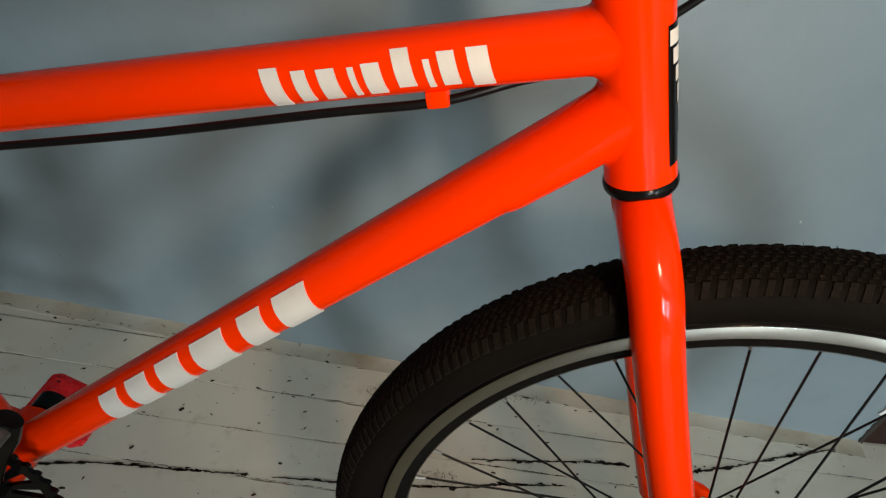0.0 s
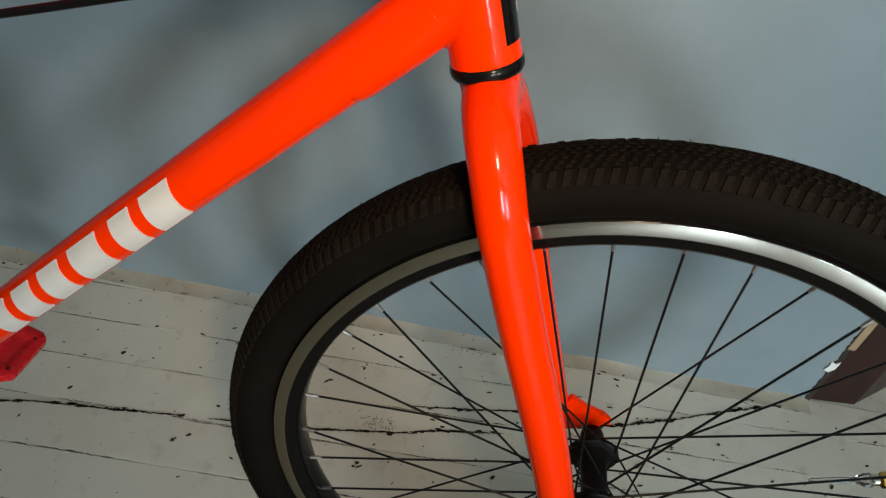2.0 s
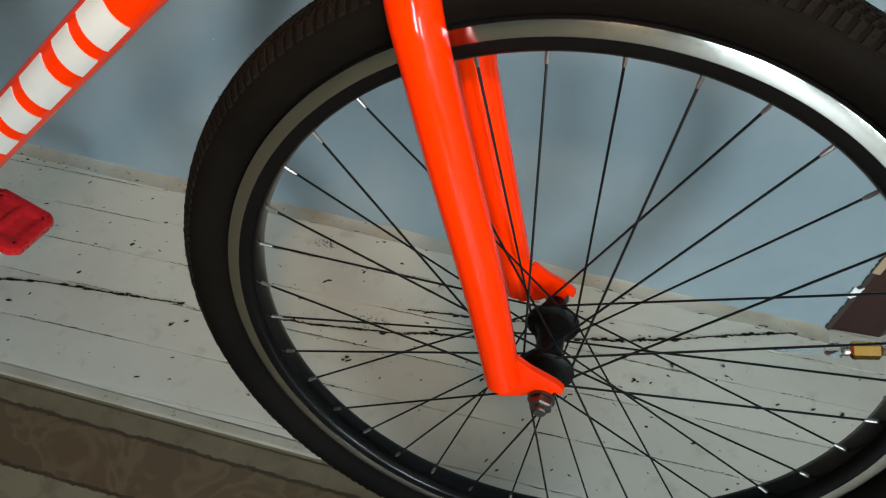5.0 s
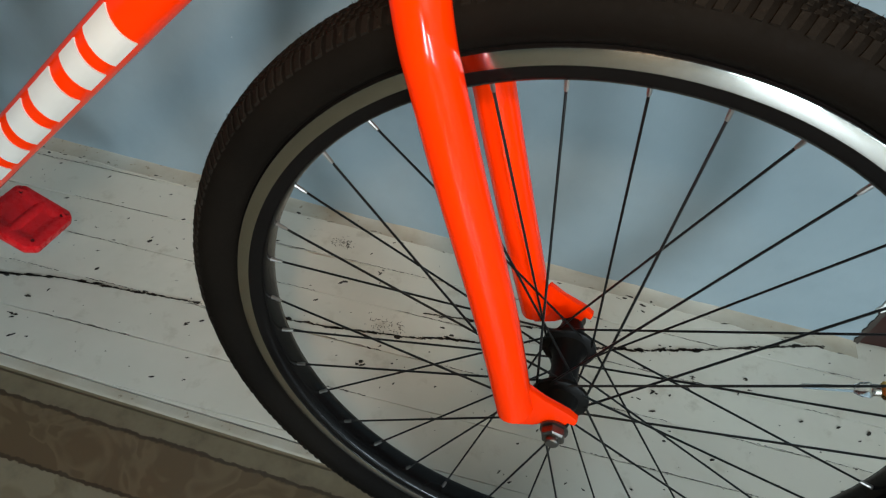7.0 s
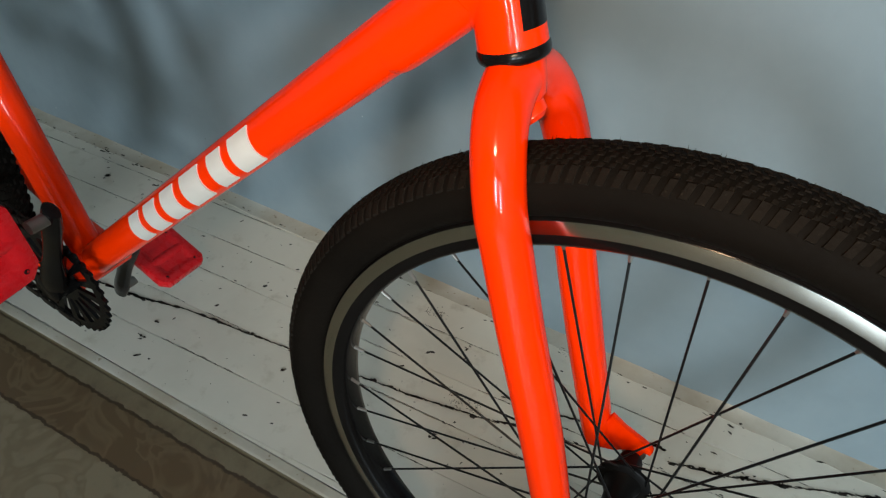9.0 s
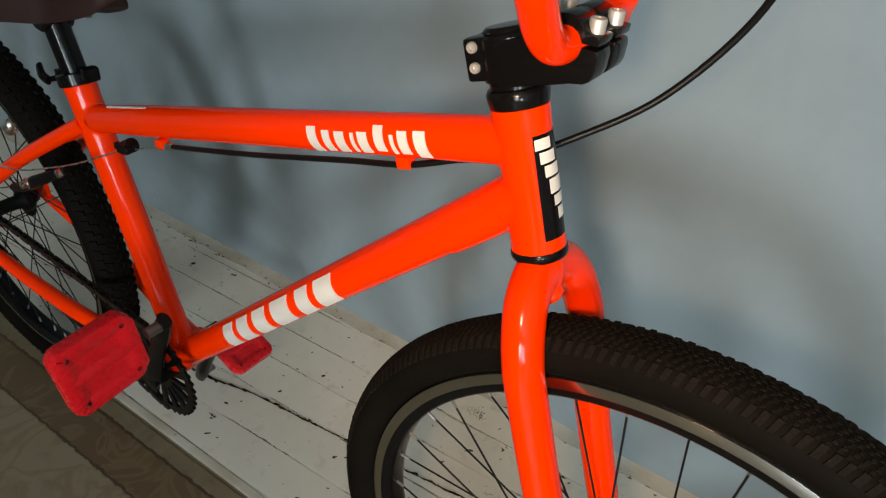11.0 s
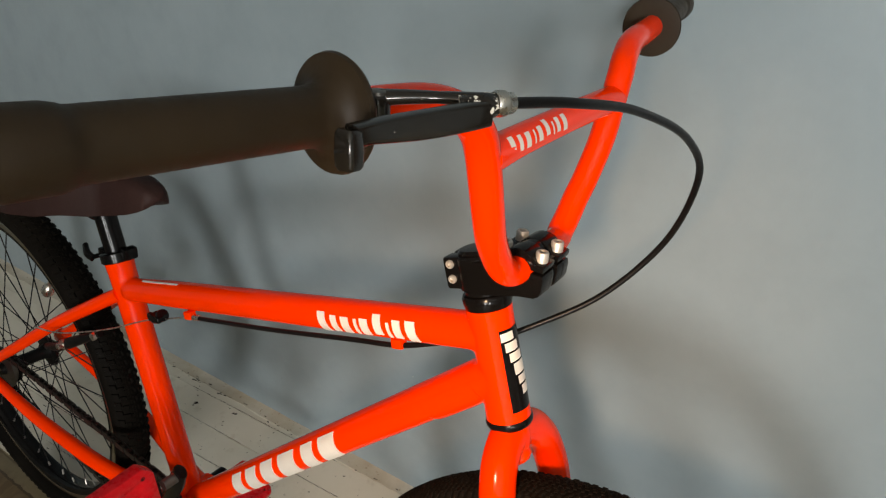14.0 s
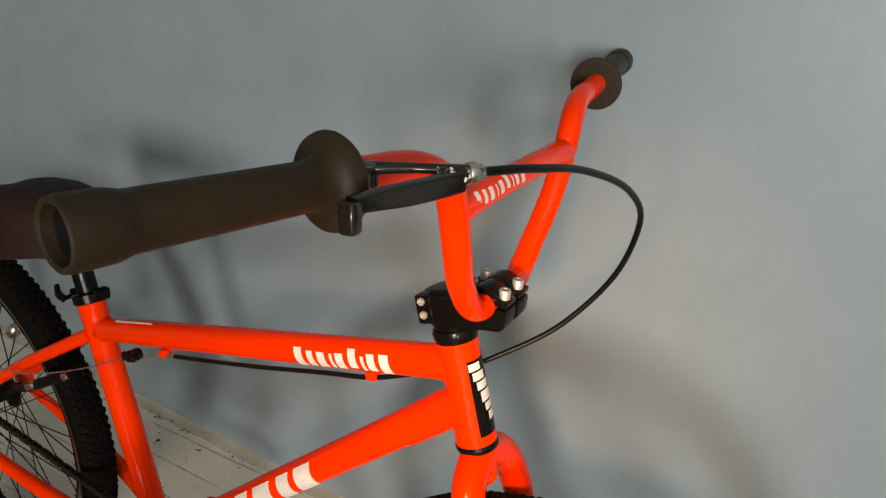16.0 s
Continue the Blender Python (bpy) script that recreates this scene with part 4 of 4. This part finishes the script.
# rear rim brake
arm = part("brake_arm", tube(curve_points([at(-0.222, 0.442, -0.050), at(-0.185, 0.458, -0.054), at(-0.152, 0.477, -0.051), at(-0.125, 0.492, -0.045), at(-0.098, 0.507, -0.037)], 5), [0.0048, 0.0058, 0.0080, 0.0066, 0.0045], 14), BLACK_MATTE, bike, "black rear brake arm")
part("pivot_bolt", lathe([(0, 0.0068), (0.004, 0.0068), (0.0045, 0.0048), (0.010, 0.0046), (0.011, 0.003)], 14, at(-0.160, 0.474, -0.055), at(-0.160, 0.474, -1)), STEEL, arm, "steel pivot bolt")
part("arm_bolt", lathe([(0, 0.0056), (0.005, 0.0056), (0.006, 0.0035)], 6, at(-0.104, 0.503, -0.041), at(-0.104, 0.503, -1)), STEEL, arm, "steel cable bolt")
part("brake_noodle", tube(curve_points([at(-0.219, 0.481, -0.064), at(-0.170, 0.489, -0.058), at(-0.122, 0.505, -0.049), at(-0.075, 0.523, -0.036), at(-0.030, 0.5455, -0.024), at(-0.002, 0.5600, -0.022)], 5), 0.0010, 8), STEEL, bike, "thin bare steel brake wire")
part("cable_adjuster", join(lathe([(0, 0.0022), (0.006, 0.0026), (0.012, 0.0026), (0.013, 0.0078), (0.017, 0.0080), (0.018, 0.0058), (0.025, 0.0058), (0.026, 0.0080), (0.030, 0.0078), (0.031, 0.003)], 12, at(-0.004, 0.5590, -0.022), at(0.050, 0.5910, -0.018)),
                            rounded_box(0.022, 0.006, 0.008, 0.001, 1, Matrix.Translation(at(0.014, 0.5705, -0.027)))), BLACK_GLOSS, bike, "black barrel adjuster")

# cable stops under the top tube
td = (TT_H - TT_S).normalized()
down = Vector((td.z, 0, -td.x))


def tt(u):
    return TT_S + td * ((u - TT_S.x) / td.x)


for u, off in ((0.058, -0.012), (0.358, -0.006)):
    base = tt(u) + down * 0.0187 + Vector((0, off, 0))
    stop = part("cable_stop", rounded_box(0.0125, 0.010, 0.010, 0.002, 2, Matrix.Translation(base) @ Euler((0, -math.atan2(td.z, td.x), 0)).to_matrix().to_4x4()), ORANGE, top_tube, "small orange cable stop")
part("cable_ferrule", lathe([(0, 0.0036), (0.010, 0.0036), (0.011, 0.003)], 12, tt(0.066) + down * 0.0207 + Vector((0, -0.013, 0)), tt(0.2) + down * 0.0207), STEEL, bike, "steel cable ferrule")
part("brake_wire", tube([at(0.020, 0.568, -0.020), tt(0.062) + down * 0.0207 + Vector((0, -0.013, 0))], 0.0009, 6), STEEL, bike, "thin bare steel brake wire")

# stem
CL = at(0.479, 0.794, 0.004)
ax = -hd
SC = HT_T + ax * 0.032     # middle of the steerer clamp
fwd = Vector((-ax.z, 0, ax.x)) * -1
basis = Matrix((( fwd.x, 0, ax.x), (0, 1, 0), (fwd.z, 0, ax.z))).to_4x4()


def stem_box(f, up, v, sx, sy, sz, bv=0.003):
    """Block in stem axes: f ahead, up along the steerer, from the middle of the steerer clamp."""
    return rounded_box(sx, sy, sz, bv, 2, Matrix.Translation(SC + fwd * f + ax * up + Vector((0, v, 0))) @ basis)


def clamp_profile(pts):
    """Side outline of the bar clamp about the bar's middle."""
    return [(0.4765 + du, 0.7930 + dw) for du, dw in pts]


ARC = [(0.0150 * math.cos(radians(a)), 0.0150 * math.sin(radians(a))) for a in range(25, 156, 13)]
stem = part("stem", stem_box(0.0205, 0.0008, 0.001, 0.048, 0.0425, 0.0285), BLACK_GLOSS, bike, "glossy black bolted stem")
part("steerer_clamp", lathe([(-0.0125, 0.0180), (-0.0105, 0.0200), (0.0155, 0.0200), (0.0175, 0.0180)], 36, SC, SC + ax), BLACK_GLOSS, stem)
for dv in (-0.0085, 0.0085):
    part("clamp_jaw", stem_box(-0.0150, 0.0040, dv, 0.0225, 0.0150, 0.0275), BLACK_GLOSS, stem)
part("top_cap", lathe([(0, 0.0165), (0.002, 0.0172), (0.004, 0.015), (0.0045, 0.006)], 32, SC + ax * 0.0175, SC + ax), BLACK_GLOSS, stem)
LOWER = [(-0.0225, -0.0012), (0.0208, -0.0012), (0.0218, -0.0055), (0.0216, -0.0140), (0.0200, -0.0185), (0.0160, -0.0212), (0.0060, -0.0232), (-0.0120, -0.0255), (-0.0225, -0.0248)]
UPPER = [(0.0206, 0.0008), (0.0210, 0.0060)] + ARC + [(-0.0232, 0.0055), (-0.0228, 0.0008)]
for lo, hi in ((-0.0230, -0.0030), (0.0030, 0.0245)):
    part("bar_clamp_base", prism(clamp_profile(LOWER), "y", lo, hi, 0.0018), BLACK_GLOSS, stem)
    part("bar_clamp_cap", prism(clamp_profile(UPPER), "y", lo, hi, 0.0014), BLACK_GLOSS, stem, "black clamp cap")
part("bar_clamp_web", prism(clamp_profile([(du * 0.84, dw * 0.97) for du, dw in LOWER[:1] + UPPER[::-1] + LOWER[1:]]), "y", -0.0035, 0.0035), BLACK_GLOSS, stem)
for df in (-0.0150, 0.0150):
    for dv in (-0.0133, 0.0133):
        a = at(0.4758 + df, 0.7975, dv)
        part("clamp_bolt", lathe([(0, 0.0044), (0.0005, 0.0049), (0.0086, 0.0049), (0.0095, 0.0043), (0.0095, 0.0026), (0.0055, 0.0023)], 16, a, a + Vector((0, 0, 1))), DULL_BOLT, stem, "dull plated socket bolt")
for up in (-0.0005, 0.0120):
    a = SC + fwd * -0.0188 + ax * up + Vector((0, -0.0155, 0))
    part("pinch_bolt", lathe([(0, 0.0036), (0.002, 0.0036), (0.003, 0.0030), (0.003, 0.0017), (0.001, 0.0015)], 16, a, a + Vector((0, -1, 0))), DULL_BOLT, stem, "dull plated pinch bolt")

# handlebar with crossbar
BAR_TURN, BAR_TILT = -0.95, 3.3
bar_m = Matrix.Translation(at(0.468, 0.7895, 0.009)) @ pose(0, 0, 0, BAR_TILT, 0, BAR_TURN)
HALF = [(0.010, 0.0, 0.004), (0.010, 0.024, 0.004), (0.0090, 0.036, 0.0035), (0.0075, 0.0455, 0.0075), (0.0075, 0.0555, 0.0165), (0.0080, 0.0650, 0.0290), (0.0100, 0.0775, 0.0470), (0.0130, 0.0915, 0.0770), (0.0136, 0.1025, 0.1105), (0.0130, 0.110, 0.126), (0.010, 0.122, 0.1375), (0.005, 0.148, 0.1465), (0.0005, 0.200, 0.1516), (-0.0145, 0.3335, 0.1618)]
bar_pts = [(x, -y, z) for x, y, z in HALF[:0:-1]] + HALF
handlebar = part("handlebar", moved(tube(curve_points(bar_pts, 6), 0.0107, 24), bar_m), SCUFFED_ORANGE, bike, "scuffed orange high-rise handlebar")
cross = curve_points([(0.0132, -0.099, 0.1075), (0.0128, -0.06, 0.1085), (0.0128, 0, 0.1088), (0.0128, 0.06, 0.1085), (0.0132, 0.099, 0.1075)], 5)
crossbar = part("crossbar", moved(tube(cross, [0.0115, 0.0106, 0.0104, 0.0106, 0.0115], 20), bar_m), ORANGE, handlebar, "orange crossbar")
ca, cb = bar_m @ Vector((0.0128, -0.06, 0.1087)), bar_m @ Vector((0.0128, 0.06, 0.1087))


def bar_block(s0, s1, h0, h1):
    """Plain block on the crossbar's front."""
    d = (cb - ca).normalized()
    e1 = (Vector((0.86, 0, 0.5)) - Vector((0.86, 0, 0.5)).dot(d) * d).normalized()
    e2 = d.cross(e1)
    e2 = e2 if e2.z > 0 else -e2
    r = 0.0110
    verts = [ca + d * (s0 + (s1 - s0) * i) + r * (math.cos((h0 + (h1 - h0) * j / 6) / r) * e1 + math.sin((h0 + (h1 - h0) * j / 6) / r) * e2) for i in range(2) for j in range(7)]
    part("graphic_block", (verts, [(j, j + 1, j + 8, j + 7) for j in range(6)]), WHITE_DECAL, crossbar, "plain white block graphic")


s = -0.026
for width, lo, hi in ((0.0075, -0.0075, 0.0050), (0.006, -0.0065, 0.0038), (0.0078, -0.0065, 0.0035), (0.0026, -0.006, 0.003), (0.0075, -0.006, 0.0038), (0.007, -0.0045, 0.0068), (0.0026, -0.0055, 0.003), (0.0068, -0.0055, 0.0048), (0.008, -0.0065, 0.005)):
    bar_block(s, s + width * 0.75, lo, hi)
    s += width + 0.0029

# grips
for side in (-1, 1):
    a = bar_m @ Vector((-0.0005, 0.2113 * side, 0.1523))
    b = bar_m @ Vector((-0.0148, 0.3408 * side, 0.1622))
    prof = [(-0.0030, 0.0125), (-0.0034, 0.0210), (-0.0030, 0.0258), (-0.0014, 0.0266), (0.0008, 0.0260), (0.0018, 0.0220), (0.0035, 0.0175), (0.008, 0.0138), (0.014, 0.0130)]
    prof += [(0.014 + 0.0022 * i, 0.0130 if i % 2 else 0.01285) for i in range(1, 41)]
    prof += [(0.1065, 0.0130), (0.1085, 0.0138), (0.1125, 0.0146), (0.1275, 0.0148), (0.1308, 0.0143), (0.1316, 0.0132), (0.1306, 0.0116), (0.1235, 0.0110)]
    g = part("grip", lathe(prof, 36, a, b), GRIP, handlebar, "brown-black flanged rubber grip")
    part("end_plug", lathe([(0.1225, 0.0109), (0.1262, 0.0108), (0.1258, 0.0085), (0.1248, 0.004)], 24, a, b), BLACK_CABLE, g, "black bar end sunk in the grip")

# brake lever on the near side
lev_m = bar_m @ Matrix.Translation((-0.0045, 0.0015, 0.0022))
brk = part("brake_lever", moved(join(lathe([(-0.005, 0.0130), (-0.004, 0.0145), (0.004, 0.0145), (0.005, 0.0130)], 28, (0.0004, -0.2025, 0.1519), (0.0008, -0.19, 0.1516)),
                                    tube(curve_points([(0.008, -0.2035, 0.1545), (0.016, -0.2015, 0.1570), (0.026, -0.1965, 0.1588), (0.042, -0.1875, 0.1600), (0.060, -0.1790, 0.1606)], 5), [0.0060, 0.0058, 0.0046, 0.0036, 0.0044], 18, True, 0.75, (0, 0, 1)),
                                    lathe([(-0.0065, 0.0050), (-0.006, 0.0056), (0.0030, 0.0056), (0.0040, 0.0046)], 20, (0.0205, -0.2010, 0.1560), (0.0205, -0.2010, 1))), lev_m), BLACK_WORN, handlebar, "worn black brake lever body")
part("lever_head", moved(tube(curve_points([(0.0520, -0.1860, 0.1568), (0.0565, -0.1815, 0.1572), (0.0610, -0.1770, 0.1580), (0.0640, -0.1745, 0.1588)], 5), [0.0066, 0.0070, 0.0068, 0.0054], 18, True, 0.86, (0, 0, 1)), lev_m),
     BLACK_SPLASHED, brk, "black lever end splashed with white paint")
part("lever_blade", moved(bar_sweep(curve_points([(0.0610, -0.1795, 0.1556), (0.0590, -0.1880, 0.1553), (0.0545, -0.2010, 0.1548), (0.0500, -0.2130, 0.1546), (0.0460, -0.2240, 0.1548), (0.0430, -0.2340, 0.1550), (0.0415, -0.2410, 0.1550)], 5),
                                     [(0.0056, 0.0050), (0.0058, 0.0042), (0.0058, 0.0040), (0.0056, 0.0040), (0.0050, 0.0042), (0.0042, 0.0044), (0.0040, 0.0044)]), lev_m), BLACK_WORN, brk, "glossy worn flat black lever blade")
part("lever_tip", moved(bar_sweep([(0.0420, -0.2432, 0.1580), (0.0420, -0.2434, 0.1566), (0.0424, -0.2438, 0.1500), (0.0428, -0.2442, 0.1442), (0.0430, -0.2444, 0.1426)], [(0.0034, 0.0030), (0.0044, 0.0040), (0.0047, 0.0043), (0.0045, 0.0042), (0.0034, 0.0031)], (1, 0, 0)), lev_m), BLACK_WORN, brk, "chipped black lever end")
part("lever_ledge", moved(rounded_box(0.016, 0.005, 0.0022, 0.0006, 1, Matrix.Translation((0.0575, -0.1845, 0.1515)) @ Euler((0, 0, radians(68))).to_matrix().to_4x4()), lev_m), BLACK_SPLASHED, brk)
part("pivot_screw", moved(lathe([(0, 0.0044), (0.0012, 0.0044), (0.0018, 0.0034)], 16, (0.0205, -0.2010, 0.1600), (0.0205, -0.2010, 1)), lev_m), DARK_STEEL, brk)
part("reach_screw", moved(lathe([(0, 0.0024), (0.006, 0.0024), (0.007, 0.0018)], 10, (0.0370, -0.2270, 0.1530), (0.0385, -0.2330, 0.1480)), lev_m), DARK_STEEL, brk)
bar_w = lev_m @ Vector((0.0635, -0.1750, 0.1590))
part("barrel_adjuster", lathe([(-0.001, 0.0050), (0.0005, 0.0058), (0.004, 0.0058), (0.005, 0.0048), (0.0085, 0.0046), (0.009, 0.0034)], 16, bar_w, bar_w + Vector((0.05, 0.1, 0.0))), STEEL, brk, "shiny silver barrel adjuster")
cable = curve_points([bar_w + Vector((0.003, 0.007, 0)), at(0.540, 0.9375, -0.125), at(0.552, 0.9270, -0.060), at(0.566, 0.9025, 0.012), at(0.570, 0.865, 0.062), at(0.553, 0.803, 0.085), at(0.515, 0.745, 0.074), at(0.470, 0.709, 0.048), at(0.435, 0.690, 0.022),
                      tt(0.40) + down * 0.0177 + Vector((0, 0.004, 0)), tt(0.358) + down * 0.0210 + Vector((0, -0.007, 0)), tt(0.30) + down * 0.0204 + Vector((0, -0.010, 0)), tt(0.20) + down * 0.0220 + Vector((0, -0.012, 0)), tt(0.11) + down * 0.0214 + Vector((0, -0.013, 0)), tt(0.068) + down * 0.0207 + Vector((0, -0.013, 0))], 8)
part("brake_cable", tube(cable, 0.0026, 12), BLACK_CABLE, bike, "black brake cable housing")

# ---- floorboards ----
rng = random.Random(11)
SLOPE, PITCH = 0.035, 0.0715


def gap(x, y, seed):
    """Ragged broken edge of a board: open in stretches, tight between."""
    stretch = max(0.0, noise.noise((x * 5.5, y * 40, seed)) - 0.02)
    ragged = max(0.0, 0.35 + noise.noise((x * 75, y * 40, seed + 3)) + 0.6 * noise.noise((x * 190, y * 40, seed + 5)))
    return min(0.0035, 0.0062 * stretch * ragged)


def board_mesh(x0, x1, y0, y1, z):
    """One board: worn edges, slightly wavy sides; clipped to the strip between edge board and wall."""
    n = max(20, int((x1 - x0) * 160))
    verts, faces = [], []
    for i in range(n + 1):
        x = x0 + (x1 - x0) * i / n
        lo = max(min(y0 + SLOPE * x, WALL_Y - 0.001), -0.2302) + 0.0002 + gap(x, y0, 1)
        hi = max(min(y1 + SLOPE * x, WALL_Y + 0.002), -0.2296) - 0.0002 - gap(x, y1, 7)
        hi = max(hi, lo + 0.0002)
        e = min(0.0005, (hi - lo) * 0.3)
        verts += [(x, lo, -0.012), (x, lo, z - 0.0004), (x, lo + e, z), (x, hi - e, z), (x, hi, z - 0.0004), (x, hi, -0.012)]
    for i in range(n):
        for k in range(5):
            a = i * 6 + k
            faces.append((a, a + 6, a + 7, a + 1))
    faces += [(0, 1, 2, 3, 4, 5), tuple(n * 6 + k for k in (5, 4, 3, 2, 1, 0))]
    return mesh_of("plank", verts, faces, BOARD)


for k in range(-5, 9):
    y0 = -0.018 + PITCH * k
    x = X0 + rng.uniform(-0.4, 0.0)
    while x < X1 - 0.05:
        length = 8.0
        a, b = max(x, X0), min(x + length, X1)
        x += length + 0.0012
        if b - a < 0.05 or y0 + PITCH + SLOPE * b < -0.231 or y0 + SLOPE * a > WALL_Y:
            continue
        part("plank", board_mesh(a, b, y0, y0 + PITCH, rng.uniform(-0.0002, 0.0002)), None, floor)


# bare dark wood where the floor paint has flaked off
def flakes():
    verts, faces = [], []
    r = random.Random(23)

    def flake(x, y, length, width, turn):
        n = r.randint(7, 11)
        base = len(verts)
        ring = []
        for i in range(n):
            a = 2 * math.pi * i / n
            q = 1.0 + r.uniform(-0.4, 0.35)
            dx, dy = 0.5 * length * q * math.cos(a), 0.5 * width * q * math.sin(a)
            ring.append((x + dx * math.cos(turn) - dy * math.sin(turn), y + dx * math.sin(turn) + dy * math.cos(turn)))
        for px, py in ring:
            verts.append((px, min(max(py, -0.2290), WALL_Y - 0.002), 0.0009))
        faces.append(tuple(range(base, base + n)))

    # wandering cracks across the boards
    ways = [[(-0.42, -0.150), (-0.13, -0.121), (-0.05, -0.102), (0.112, -0.085), (0.278, -0.068), (0.342, -0.060), (0.462, -0.040), (0.50, -0.027), (0.60, -0.011)],
            [(0.46, 0.004), (0.543, 0.018), (0.624, 0.033), (0.69, 0.040)], [(0.70, 0.024), (0.762, 0.039), (0.856, 0.072), (0.93, 0.102), (1.03, 0.137)]]
    for way in ways:
        x = way[0][0]
        while x < way[-1][0]:
            y = float(np.interp(x, [p for p, _ in way], [q for _, q in way]))
            open_ = noise.noise((x * 9.0, 3.3 + way[0][1], 0)) + 0.34
            step = r.uniform(0.0025, 0.006)
            if open_ > 0:
                flake(x, y + r.uniform(-0.0008, 0.0008), r.uniform(0.006, 0.014), r.uniform(0.0009, 0.0021) * (1 + 1.6 * open_), r.uniform(-0.05, 0.3))
                if r.random() < 0.16:
                    flake(x, y + r.uniform(-0.002, 0.003), r.uniform(0.008, 0.016), r.uniform(0.003, 0.006), r.uniform(0, 0.3))
            x += step
    # crazed patches
    for cx, cy, cr in ((0.415, -0.032, 0.020), (0.527, 0.128, 0.022), (0.30, 0.095, 0.016)):
        for _ in range(60):
            a, q = r.uniform(0, 6.283), cr * r.random() ** 0.6
            flake(cx + q * math.cos(a) * 1.3, cy + 0.7 * q * math.sin(a), r.uniform(0.002, 0.006), r.uniform(0.0004, 0.0010), r.uniform(0, 3.1))
    # along the joints
    for k in range(-2, 3):
        x = -0.9
        while x < 1.4:
            y = -0.018 + PITCH * k + SLOPE * x
            if noise.noise((x * 7.0, k * 5.1, 2.0)) > -0.05 and -0.226 < y < 0.125:
                flake(x, y + r.uniform(-0.0006, 0.0006), r.uniform(0.004, 0.012), r.uniform(0.0005, 0.0014), r.uniform(-0.1, 0.15))
            x += r.uniform(0.003, 0.009)
    # scattered
    for _ in range(480):
        x, y = r.uniform(-1.0, 1.5), r.uniform(-0.226, 0.15)
        s0 = r.random() ** 2.5
        flake(x, y, 0.0014 + 0.008 * s0, 0.0011 + 0.0034 * s0 * r.uniform(0.4, 1), r.uniform(-0.5, 1.2))
    # larger single chips
    for x, y, size in ((0.401, -0.102, 0.011), (0.580, -0.084, 0.008), (0.787, -0.021, 0.010), (0.797, 0.053, 0.009), (0.863, -0.098, 0.007), (0.199, -0.196, 0.004), (0.302, -0.189, 0.006),
                       (0.175, -0.106, 0.008), (0.158, -0.117, 0.007), (0.417, -0.068, 0.005), (0.502, -0.023, 0.010), (0.838, 0.017, 0.008), (0.440, -0.090, 0.004), (0.910, 0.039, 0.006),
                       (-0.064, -0.177, 0.010), (-0.025, -0.200, 0.005), (-0.412, 0.075, 0.013), (-0.317, 0.099, 0.010), (0.027, 0.000, 0.010), (0.305, -0.023, 0.006), (0.209, 0.132, 0.006)):
        for _ in range(3):
            flake(x + r.uniform(-0.4, 0.4) * size, y + r.uniform(-0.3, 0.3) * size, size * r.uniform(0.5, 1.0), size * r.uniform(0.25, 0.5), r.uniform(-0.3, 0.9))
    # small chips at the foot of the wall
    for _ in range(260):
        x = r.uniform(-1.2, 1.06)
        flake(x, WALL_Y - 0.004 - 0.03 * r.random() ** 2, r.uniform(0.002, 0.014), r.uniform(0.001, 0.004), r.uniform(-0.2, 0.3))
    return verts, faces


tagged(part("paint_flake", flakes(), GAP, floor, "dark bare wood under flaked paint", smooth=False), kind="stuff")
